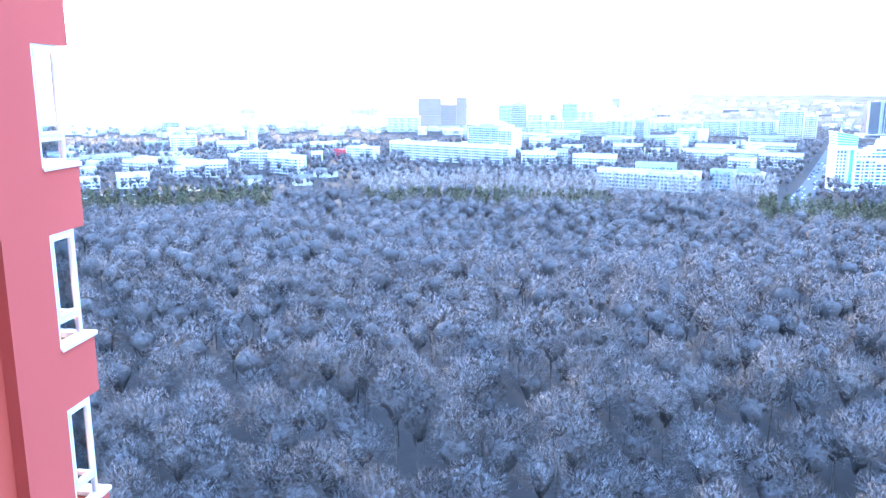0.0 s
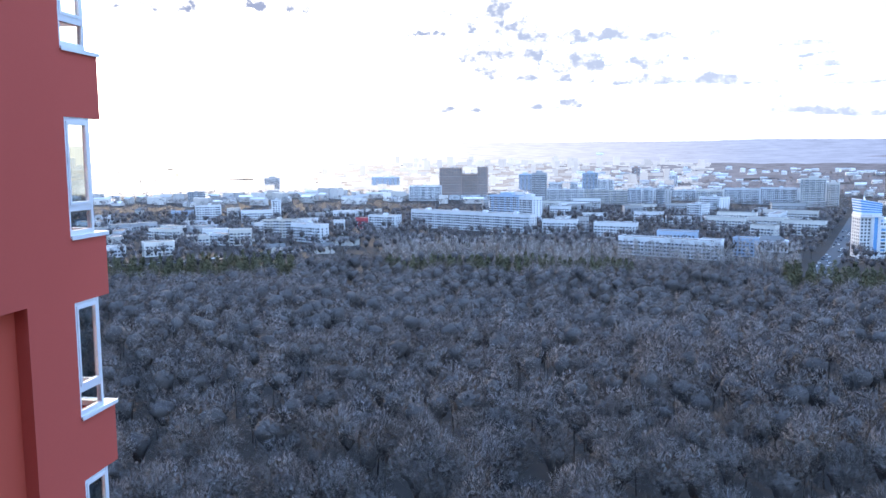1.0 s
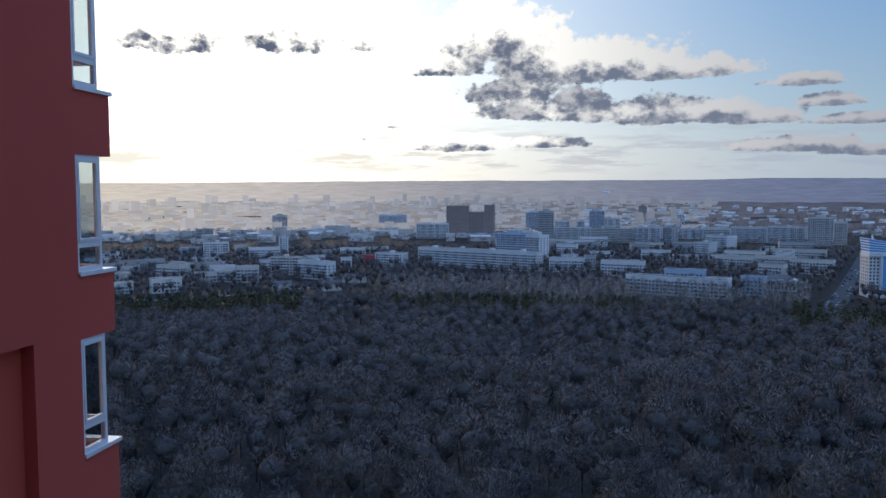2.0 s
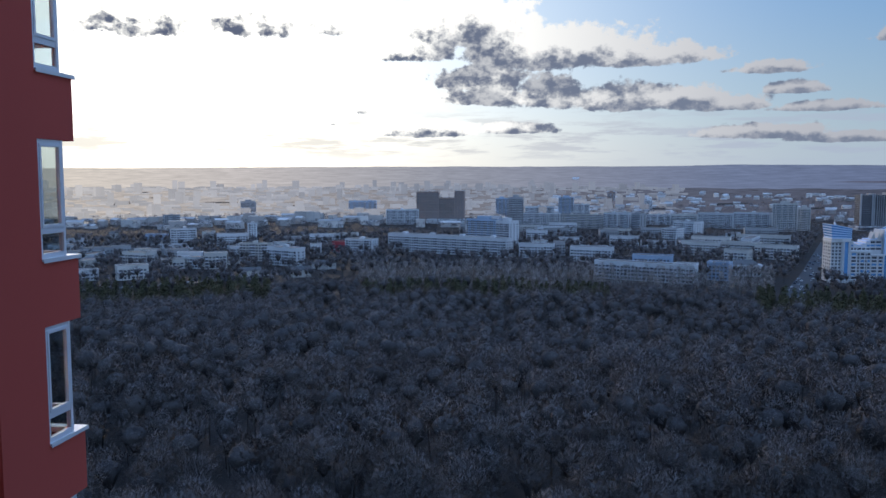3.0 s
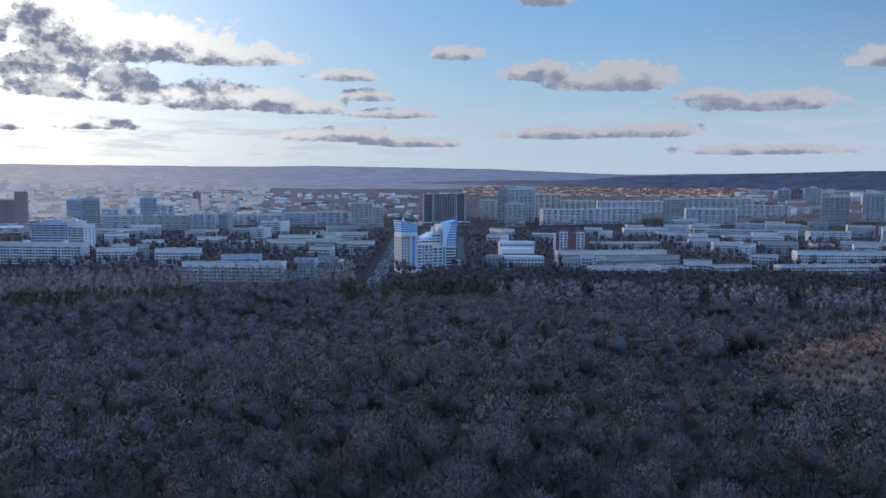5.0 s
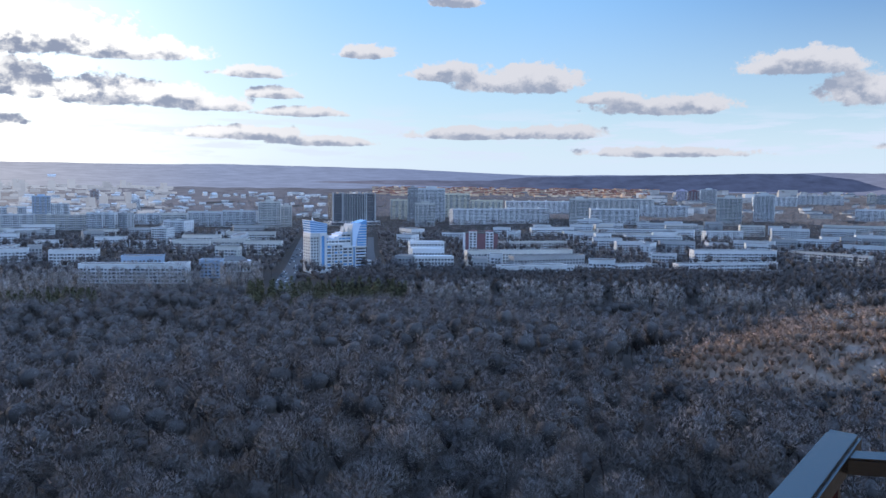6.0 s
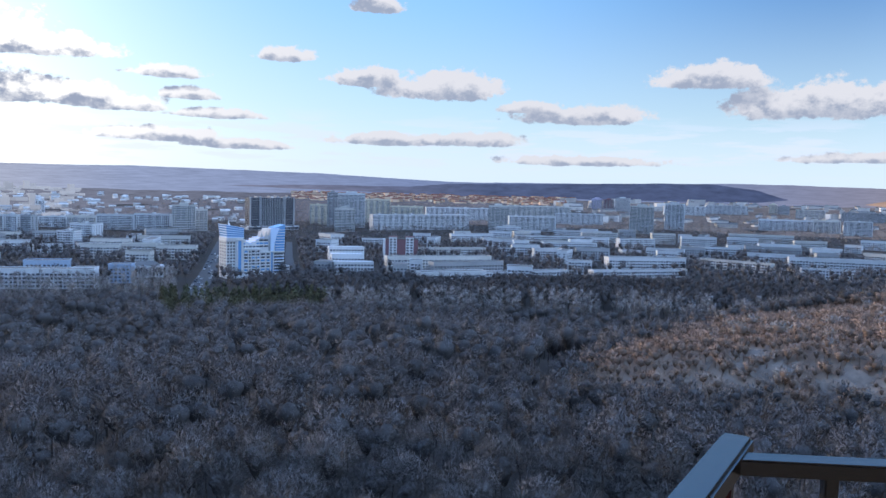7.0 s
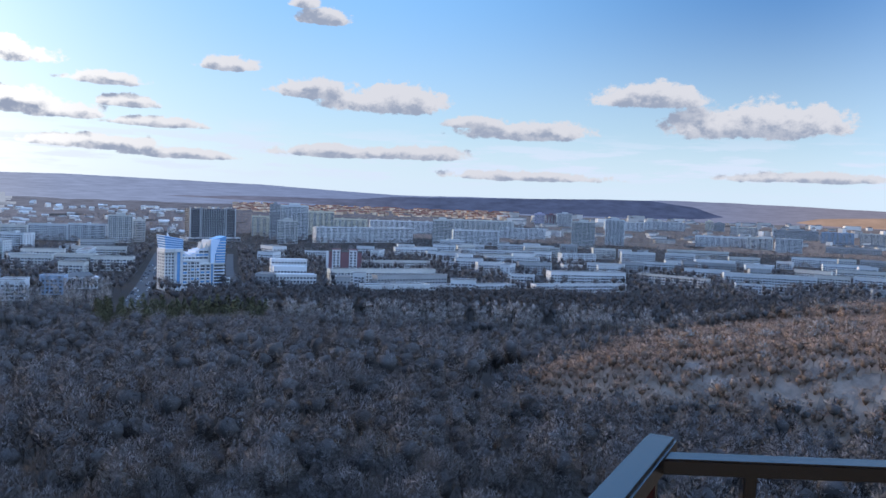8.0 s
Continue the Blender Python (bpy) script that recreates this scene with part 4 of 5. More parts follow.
def window_bands(length, depth, z0, z1, storey, bay, wide, tall, loggias=()):
    """Storey by storey, the panes on the front and both ends; a dark quad paints a loggia's shade across its whole bay.
    """
    n, rows, m = max(1, int(length / bay)), int((z1 - z0) / storey), max(1, int(depth / 5))
    off = (length - n * bay) / 2
    for j in range(rows):
        za = z0 + j * storey + 0.95
        zb = za + tall
        v, f = [], []

        def quad(*p):
            k = len(v)
            v.extend(p)
            f.append((k, k + 1, k + 2, k + 3))
        for i in range(n):
            xa, xb, top = off + i * bay + (bay - wide) / 2, off + i * bay + (bay + wide) / 2, zb
            if i in loggias:
                xa, xb, top = off + i * bay + 0.25, off + (i + 1) * bay - 0.25, za + 1.7
            quad((xa, -0.05, za), (xb, -0.05, za), (xb, -0.05, top), (xa, -0.05, top))
        for i in range(m):
            ya = (i + 0.5) * depth / m - wide / 2
            quad((-0.05, ya + wide, za), (-0.05, ya, za), (-0.05, ya, zb), (-0.05, ya + wide, zb))
            quad((length + 0.05, ya, za), (length + 0.05, ya + wide, za), (length + 0.05, ya + wide, zb), (length + 0.05, ya, zb))
        yield v, f


PANE_MESHES = {}


def window(parent, x, y, z, wide, tall, material=None, turn=0.0):
    """One framed window standing 8 cm out of its wall; alike windows share a mesh."""
    key = (round(wide, 2), round(tall, 2), material)
    if key not in PANE_MESHES:
        acc = boxes((0, wide, -0.08, 0.1, 0, tall))
        me = bpy.data.meshes.new("window")
        me.from_pydata(acc[0], [], acc[1])
        me.materials.append(material or DARKGLASS)
        PANE_MESHES[key] = me
    ob = new("window", PANE_MESHES[key])
    ob.parent = parent
    ob.matrix_basis = pose(x, y, z, 0, 0, turn)
    return ob


def block(x, y, heading, length, depth, height, tone, storey, bay, wide, tall, stacks, words):
    rng = random.Random(int(x * 7 + y * 3))
    b = shell(x, y, heading, length, depth, height, f"{TONES[tone]} {words}")
    part("wall", boxes((0, length, 0, depth, -6, height)), WALLS[tone], b)
    lip = boxes((-0.25, length + 0.25, -0.25, 0.12, height, height + 0.7), (-0.25, length + 0.25, depth - 0.12, depth + 0.25, height, height + 0.7),
                (-0.25, 0.12, 0.12, depth - 0.12, height, height + 0.7), (length - 0.12, length + 0.25, 0.12, depth - 0.12, height, height + 0.7))
    part("parapet", lip, WALLS[tone], b)
    part("roof", boxes((0.15, length - 0.15, 0.15, depth - 0.15, height + 0.004, height + 0.3)), ROOF, b)
    n = 0 if words.startswith("low") else max(1, int(length / 34))
    for i in range(n):
        cx = length * (i + 0.5) / n + rng.uniform(-2, 2)
        part("stair_head", boxes((cx - 2.2, cx + 2.2, depth * 0.35, depth * 0.75, height + 0.3, height + 2.6)), WALLS[tone], b)
    rows = max(1, int((height - 0.6) / storey))
    bays = max(1, int(length / bay))
    cols = [i for i in range(bays) if stacks and (i % stacks) in (0, stacks // 2 + 1)]
    for band in window_bands(length, depth, 0.3, height - 0.3, storey, bay, wide, tall, cols):
        tagged(part("window_band", band, DARKGLASS, b, "dark windows and any painted loggia shade"), kind="stuff")
    off = (length - bays * bay) / 2
    for i in cols:
        xa, acc = off + i * bay + 0.2, ([], [])
        for j in range(rows):
            z = 0.3 + j * storey
            add_box(acc, xa, xa + bay - 0.4, -1.2, -0.06, z, z + 1.05)
        tagged(part("loggia_front", acc, BALCONY, b, "pale loggia front"), kind="stuff")
    return b


def panel_block(x, y, heading, length, depth, height, tone):
    return block(x, y, heading, length, depth, height, tone, 2.9, 3.3, 1.9, 1.5, 4, "panel-built flats with stacked balconies and a flat roof")


def tower_block(x, y, heading, length, depth, height, tone):
    b = block(x, y, heading, length, depth, height, tone, 2.9, 3.0, 1.7, 1.5, 3, "high-rise flats with a lift house on the roof")
    part("lift_house", boxes((length * 0.3, length * 0.7, depth * 0.3, depth * 0.7, height + 0.3, height + 4.2)), WALLS[tone], b)
    return b


def low_block(x, y, heading, length, depth, height, tone):
    return block(x, y, heading, length, depth, height, tone, 3.0, 3.2, 1.8, 1.5, 0 if tone in ("blue", "grey") else 5, "low flats with a flat roof among bare trees")


panel_block(-343, 998, 18, 32, 14, 21.8, "white")
panel_block(-499, 1415, 19, 30, 16, 21.0, "grey")
tower_block(-467, 1842, 14, 35, 24, 31.9, "grey")
tower_block(-407, 1547, 14, 13, 14, 15.0, "brown")
panel_block(-252, 1027, 13, 12, 12, 27.0, "white")
panel_block(-209, 814, -6, 31, 12, 18.3, "beige")
panel_block(-173, 781, -35, 41, 12, 17.7, "white")
low_block(-308, 760, -22, 29, 12, 14.2, "beige")
low_block(-262, 735, 19, 21, 12, 9.3, "beige")
low_block(-247, 750, -30, 27, 12, 10.6, "white")
low_block(-222, 736, 16, 21, 12, 15.0, "beige")
low_block(-327, 838, -28, 27, 12, 10.5, "beige")
low_block(-141, 848, 9, 12, 14, 14.3, "white")
low_block(-173, 1036, 8, 40, 14, 12.1, "white")
low_block(-285, 1001, 15, 39, 14, 15.0, "white")
low_block(-404, 1077, 20, 30, 14, 9.6, "blue")
panel_block(-111, 908, -20, 35, 16, 16.1, "white")
low_block(-127, 916, -27, 18, 14, 12.3, "red")
panel_block(-63, 937, -34, 161, 15, 20.5, "white")
panel_block(-104, 1496, 3, 62, 22, 28.0, "white")
panel_block(-238, 2036, 6, 72, 30, 22.4, "blue")
tower_block(33, 1019, -31, 42, 18, 33.5, "blue")
tower_block(69, 998, -46, 23, 18, 32.2, "white")
tower_block(110, 1295, -5, 25, 20, 55.6, "grey")
tower_block(124, 1796, -4, 28, 20, 42.2, "blue")
panel_block(145, 1413, -16, 67, 14, 24.9, "white")
panel_block(210, 1394, -24, 82, 14, 23.8, "beige")
panel_block(185, 1740, -7, 63, 16, 26.2, "white")
tower_block(250, 1682, -9, 32, 24, 47.3, "blue")
panel_block(281, 1677, -10, 34, 18, 32.9, "white")
panel_block(276, 1342, -54, 30, 14, 28.6, "white")
panel_block(295, 1328, -59, 28, 14, 29.2, "white")
panel_block(312, 1314, -61, 27, 14, 28.7, "grey")
panel_block(391, 1500, -29, 44, 14, 18.6, "white")
panel_block(427, 1469, -29, 49, 14, 20.9, "beige")
panel_block(455, 1398, -38, 62, 14, 26.2, "white")
panel_block(504, 1359, -41, 61, 14, 28.6, "white")
tower_block(542, 1291, -24, 38, 22, 45.1, "beige")
tower_block(593, 1312, -25, 20, 18, 37.5, "beige")
panel_block(286, 1021, -45, 21, 20, 21.3, "white")
panel_block(345, 1170, -52, 35, 24, 22.7, "white")
low_block(290, 1144, -15, 33, 20, 13.7, "grey")
low_block(84, 849, -14, 37, 13, 15.0, "white")
low_block(125, 876, -9, 13, 13, 15.0, "grey")
low_block(133, 812, -23, 43, 13, 15.0, "white")
low_block(175, 719, -22, 35, 14, 15.0, "blue")
low_block(131, 671, -33, 84, 13, 15.0, "white")
low_block(270, 881, -31, 39, 12, 15.0, "beige")
low_block(313, 879, -33, 41, 12, 15.0, "beige")
low_block(306, 963, -30, 45, 12, 15.0, "beige")
low_block(372, 993, -30, 63, 12, 15.0, "beige")
low_block(281, 781, -42, 24, 12, 15.0, "beige")
low_block(334, 838, -35, 42, 12, 15.0, "beige")
low_block(223, 658, -34, 18, 12, 15.0, "blue")
tower_block(505, 1966, -15, 20, 20, 27.4, "white")
tower_block(475, 2261, -12, 23, 20, 27.7, "brown")
panel_block(931, 1482, -33, 38, 16, 43.1, "yellow")
tower_block(891, 1353, -34, 21, 18, 70.8, "grey")
tower_block(920, 1358, -35, 56, 20, 69.8, "white")
tower_block(826, 1228, -35, 37, 20, 42.6, "beige")
panel_block(1090, 1495, -37, 58, 18, 55.1, "yellow")
panel_block(1137, 1459, -39, 76, 16, 40.4, "yellow")
panel_block(922, 1239, -8, 110, 14, 30.2, "white")
panel_block(1030, 1224, -8, 121, 14, 30.4, "white")
panel_block(1266, 1483, -32, 164, 16, 33.8, "white")
tower_block(1132, 1131, -46, 39, 20, 52.6, "beige")
panel_block(1197, 1135, -31, 102, 14, 31.6, "white")
panel_block(1490, 1256, -40, 116, 14, 27.0, "white")
panel_block(1412, 1345, -38, 157, 16, 42.8, "beige")
tower_block(1940, 1497, -53, 31, 18, 34.9, "lilac")
tower_block(1961, 1469, -54, 31, 18, 32.8, "plum")
tower_block(1941, 1412, -54, 44, 20, 41.3, "white")
tower_block(1409, 986, -56, 50, 22, 57.5, "beige")
tower_block(1601, 1024, -58, 44, 22, 59.8, "white")
panel_block(1960, 1256, -45, 115, 14, 27.0, "white")
panel_block(2085, 1200, -48, 119, 14, 27.0, "white")
tower_block(2249, 1091, -64, 22, 20, 27.9, "yellow")
tower_block(2259, 1070, -65, 32, 20, 24.0, "grey")
panel_block(1790, 892, -65, 117, 14, 26.5, "white")
panel_block(2134, 961, -67, 73, 18, 27.5, "beige")
panel_block(1821, 778, -68, 56, 14, 29.5, "beige")
panel_block(1770, 692, -69, 55, 14, 33.3, "white")
panel_block(2140, 844, -70, 110, 16, 27.4, "grey")
panel_block(2132, 720, -72, 77, 15, 30.1, "blue")
panel_block(2159, 634, -75, 96, 15, 30.9, "beige")
low_block(633, 875, -37, 38, 13, 12.8, "white")
low_block(623, 967, -94, 35, 22, 15.3, "white")
low_block(546, 854, -62, 22, 20, 15.0, "white")
low_block(392, 616, -51, 17, 18, 14.0, "grey")
low_block(617, 736, -23, 89, 12, 10.7, "beige")
low_block(477, 616, -23, 111, 12, 15.0, "beige")
low_block(433, 551, -39, 13, 24, 15.0, "grey")
low_block(472, 575, -40, 12, 16, 15.0, "white")
low_block(478, 547, -16, 74, 12, 15.0, "grey")
low_block(413, 488, -18, 59, 12, 15.0, "white")
low_block(496, 497, -18, 87, 11, 10.0, "white")
low_block(597, 455, -24, 102, 11, 10.0, "white")
low_block(724, 704, -46, 22, 16, 9.9, "white")
low_block(516, 490, -47, 23, 16, 15.0, "white")
low_block(631, 515, -52, 25, 16, 13.1, "white")
low_block(689, 506, -32, 88, 14, 15.0, "white")
low_block(952, 885, -37, 130, 13, 10.0, "white")
low_block(1107, 937, -52, 103, 13, 13.9, "white")
low_block(1060, 836, -43, 60, 13, 15.8, "beige")
low_block(873, 794, -39, 104, 13, 10.4, "beige")
low_block(831, 721, -36, 76, 13, 12.7, "white")
low_block(976, 698, -25, 59, 13, 15.8, "white")
low_block(856, 608, -32, 26, 13, 9.3, "white")
low_block(900, 596, -36, 54, 13, 10.9, "beige")
low_block(1152, 759, -43, 39, 13, 17.3, "beige")
low_block(1101, 672, -49, 53, 13, 17.9, "white")
low_block(964, 570, -52, 61, 13, 13.6, "white")
low_block(829, 485, -83, 84, 13, 10.0, "beige")
low_block(892, 406, -57, 102, 13, 15.2, "white")
low_block(824, 361, -58, 55, 14, 9.7, "white")
low_block(1340, 722, -58, 109, 13, 15.0, "beige")
low_block(944, 483, -64, 55, 13, 12.5, "white")
low_block(1244, 559, -54, 48, 13, 15.0, "beige")
low_block(1095, 463, -68, 33, 13, 15.0, "white")
low_block(1394, 516, -71, 70, 13, 15.0, "white")
low_block(1253, 417, -63, 65, 13, 15.0, "white")
low_block(1128, 357, -66, 80, 13, 15.0, "beige")
low_block(1014, 302, -75, 63, 13, 15.0, "white")
low_block(988, 338, -72, 39, 13, 15.0, "beige")
low_block(1885, 624, -73, 112, 14, 15.0, "grey")
low_block(1093, 542, -55, 56, 13, 15.6, "white")
low_block(190, 643, -32, 17, 14, 15.0, "white")


def white_blue_tower():
    """The stepped white and blue flats at the avenue's mouth: a crowned tower, a sagging middle and a finned tower."""
    b = shell(316, 642, -6, 60, 20, 50, "stepped white and blue flats with glazed crowns")
    b.matrix_world = b.matrix_world @ Matrix.Translation((2.5, 0, 0)) @ Matrix.Diagonal((0.9, 1, 0.9, 1))
    # the tower with the flaring crown
    part("wing", boxes((0, 9.5, 0, 18, -6, 39.5)), CREAM, b, "cream side wing")
    part("wing", boxes((9.5, 17, -0.8, 17, -6, 39.5)), PLASTIC_WHITE, b, "white corner wing")
    part("cornice", boxes((-0.8, 18.6, -2.0, 17.6, 37.2, 38.0), (-0.4, 17.8, -1.6, 17.4, 39.5, 40.0)), PLASTIC_WHITE, b, "thin white cornice")
    lo, hi = [(0.4, -0.6), (17.2, -1.2), (17.2, 16.6), (0.4, 17.0)], [(-1.2, -1.8, 53.0), (17.0, -2.2, 49.6), (17.0, 17.0, 49.6), (-1.2, 18.2, 53.0)]
    part("crown", ([(x, y, 40.0) for x, y in lo] + hi, CUBE), PALEBLUE, b, "pale blue flaring crown")
    for k in range(5):
        u, w = 0.10 + 0.185 * k, 0.20 + 0.185 * k
        v = [(a[0] + (c[0] - a[0]) * q - 0.12, a[1] + (c[1] - a[1]) * q - 0.12 + (0.24 if i > 1 else 0), 40 + (c[2] - 40) * q) for q in (u, w) for i, (a, c) in enumerate(zip(lo, hi))]
        part("glazing_band", (v, CUBE), BLUEGLASS, b, "blue glazed band")
    part("mast", ([(4.4, 5, 51.6), (6.2, 5, 51.4), (6.2, 7, 51.4), (4.4, 7, 51.6), (4.2, 6, 56.5)], [(0, 1, 4), (1, 2, 4), (2, 3, 4), (3, 0, 4)]), PLASTIC_WHITE, b)
    part("glazed_strip", boxes((11.3, 14.6, -1.05, -0.75, -2, 37.0)), BLUEGLASS, b, "blue glazed vertical strip")
    for x in (9.6, 10.9, 14.8, 16.4):
        part("pilaster", boxes((x, x + 0.45, -1.5, -0.7, -4, 37.1)), PLASTIC_WHITE, b)
    for j in range(11):
        for x in (0.9, 3.9, 6.9):
            window(b, x, 0, 3.4 + 3.05 * j, 1.7, 1.8)
        for y in (15.5, 11, 6.5, 3):
            window(b, 0, y, 3.4 + 3.05 * j, 1.8, 1.8, None, -90)
    # the middle, sagging and rising again in steps
    for x0, x1, y0, h in ((17, 19.6, 0, 37.0), (19.6, 22.4, 0, 34.6), (22.4, 26.4, 0, 33.4), (26.4, 30.2, 0, 35.2), (30.2, 34.0, 0, 37.4), (34.0, 39.0, 1.2, 39.0), (39.0, 44.6, 1.8, 39.8)):
        part("wing", boxes((x0, x1, y0, 17, -6, h)), CREAM if x0 > 33 else PLASTIC_WHITE, b, "white stepped wing")
        part("coping", boxes((x0, x1 - 0.05, y0 - 0.5, 17.2, h, h + 0.6)), PALEBLUE, b)
        for j in range(int((h - 29.5) / 3.0)):
            window(b, x0 + 0.5, y0, 29.9 + 3.0 * j, x1 - x0 - 1.0, 1.7, BLUEGLASS if j % 2 else None)
    for x in (35.2, 40.2):
        part("gable", ([(x, 1.0, 39.9), (x + 3.2, 1.0, 39.9), (x + 1.6, 1.0, 46.2), (x, 8, 39.9), (x + 3.2, 8, 39.9), (x + 1.6, 8, 46.2)],
                       [(0, 1, 2), (5, 4, 3), (0, 2, 5, 3), (1, 4, 5, 2), (0, 3, 4, 1)]), WALLS["beige"], b, "pointed pale gable")
    part("bay_front", boxes((17.0, 34.0, -1.4, -0.02, -6, 28.2)), CREAM, b, "pale lower front")
    part("bay_front", boxes((34.0, 45.0, -1.0, 1.15, -6, 25.0)), CREAM, b, "pale lower front")
    part("cornice", boxes((16.6, 34.4, -2.4, -0.03, 28.2, 29.2)), PLASTIC_WHITE, b, "white cornice")
    part("cornice", boxes((34.4, 60.4, -2.0, -0.03, 25.0, 25.9)), PLASTIC_WHITE, b, "white cornice")
    for x0, x1, y0, n in ((17.4, 21.4, -1.4, 8), (25.2, 28.6, -1.4, 8), (31.0, 33.6, -1.4, 8), (35.0, 39.4, -1.0, 7), (41.0, 44.6, -1.0, 7)):
        for j in range(n):
            z = 3.6 + 3.05 * j
            window(b, x0 + 0.2, y0, z, x1 - x0 - 0.4, 2.0, BLUEGLASS if (j + int(x0)) % 3 == 0 else None)
            part("balcony", boxes((x0, x1, y0 - 0.95, y0 - 0.02, z - 1.05, z)), PLASTIC_WHITE, b)
    for x0, y0, n in ((22.6, -1.4, 8), (29.2, -1.4, 8)):
        for j in range(n):
            window(b, x0, y0, 3.6 + 3.05 * j, 1.6, 1.7)
    for x in (21.7, 24.6, 28.8, 30.4, 39.8):
        part("pilaster", boxes((x, x + 0.4, -2.0, -0.98, -4, 28.0 if x < 34 else 24.8)), PLASTIC_WHITE, b)
    # the tower with the curved fin
    part("tower", boxes((45.0, 60, 0, 19, -6, 48.0)), CREAM, b, "cream tower body")
    part("glazing", ([(50.5, -0.7, 26), (60.4, -0.7, 26), (60.4, 14, 26), (50.5, 14, 26), (50.5, -0.9, 49.4), (61.2, -0.9, 52.4), (61.2, 14, 52.4), (50.5, 14, 49.4)], CUBE), BLUEGLASS, b, "blue mirror glazed bay")
    for k in range(8):
        z = 27.6 + 2.75 * k
        part("floor_band", boxes((50.6, 60.75, -1.15, 13.5, z, z + 0.65)), PLASTIC_WHITE, b)
    n, v, f = 12, [], []
    for i in range(n + 1):
        z = 26 + 23.2 * i / n
        xr = 48.6 + 6.0 * (i / n) ** 1.6
        v += [(45.3, -1.7, z), (xr, -1.7, z), (45.3, -0.05, z), (xr, -0.05, z)]
        if i:
            k = 4 * i
            f += [(k - 4, k - 3, k + 1, k), (k - 2, k - 4, k, k + 2), (k - 3, k - 1, k + 3, k + 1), (k - 1, k - 2, k + 2, k + 3)]
    f += [(4 * n, 4 * n + 1, 4 * n + 3, 4 * n + 2), (0, 2, 3, 1)]
    part("fin", (v, f), PALEBLUE, b, "pale blue curved cladding fin")
    for x in (45.2, 48.2):
        part("pilaster", boxes((x, x + 0.6, -1.6, -0.02, -4, 25.0)), PLASTIC_WHITE, b)
    part("glazed_strip", boxes((46.0, 48.0, -0.4, -0.02, -2, 25)), BLUEGLASS, b, "blue glazed vertical strip")
    for j in range(7):
        z = 3.6 + 3.05 * j
        window(b, 49.4, 0, z, 10.0, 1.8)
        part("balcony", boxes((49.2, 60.2, -1.2, -0.02, z - 1.05, z)), PALEBLUE if j % 2 else PLASTIC_WHITE, b)
    part("base", boxes((-1.5, 64, -4, -2.5, -6, 3.0)), CREAM, b, "low shop storey")
    part("annex", boxes((60.3, 65.5, -2.4, 10, -6, 11.0)), CREAM, b, "low side annex")
    for j in range(3):
        window(b, 60.9, -2.4, 1.6 + 3.1 * j, 4.0, 1.6)


white_blue_tower()


def hill_hall():
    """A long white hall far up the hazy slope."""
    b = empty("hall", pose(600, 3620, 87, 0, 0, -9), label="small white hall on the far hazy slope", category="building")
    part("wall", boxes((0, 30, 0, 14, -25, 6.5)), PLASTIC_WHITE, b)
    part("roof", ([(-1, -1, 6.5), (31, -1, 6.5), (31, 15, 6.5), (-1, 15, 6.5), (-1, 7, 10.5), (31, 7, 10.5)], [(0, 1, 5, 4), (2, 3, 4, 5), (0, 4, 3), (1, 2, 5), (3, 2, 1, 0)]), PLASTIC_WHITE, b)


hill_hall()


def dark_tower():
    b = shell(700, 1318, -6, 89, 26, 60, "dark unfinished glass high-rise with pale frames")
    part("core", boxes((1, 88, 1, 25, -4, 59)), TOWERGLASS, b)
    acc = ([], [])
    for x, w in ((0, 2.4), (19, 2.4), (22.5, 1.2), (65, 1.2), (68, 2.4), (86.6, 2.4)):
        add_box(acc, x, x + w, -0.6, 1.2, 0, 61)
    for x in np.arange(27, 64, 3.4):
        add_box(acc, x, x + 0.7, -0.2, 1.1, 6, 58)
    for k in range(0, len(acc[0]), 8):
        part("pier", (acc[0][k:k + 8], CUBE), WALLS["grey"], b, "pale concrete pier")
    acc = ([], [])
    for z in np.arange(9, 60, 3.2):
        add_box(acc, 0.4, 88.6, 0.3, 25.6, z, z + 0.35)
    tagged(part("floor_slab", acc, WALLS["grey"], b), kind="stuff")
    part("podium", boxes((-6, 95, -8, 30, -4, 7)), WALLS["white"], b, "pale podium")
    part("podium_glazing", boxes((-5, 94, -8.3, -7.9, 1, 5)), DARKGLASS, b)
    acc = ([], [])
    rng = random.Random(4)
    for i in range(12):
        x = rng.uniform(2, 84)
        add_box(acc, x, x + rng.uniform(1, 4), 4, 16, 59, 60.5 + rng.uniform(0, 3))
    for k in range(0, len(acc[0]), 8):
        part("roof_plant", (acc[0][k:k + 8], CUBE), WALLS["grey"], b)


dark_tower()


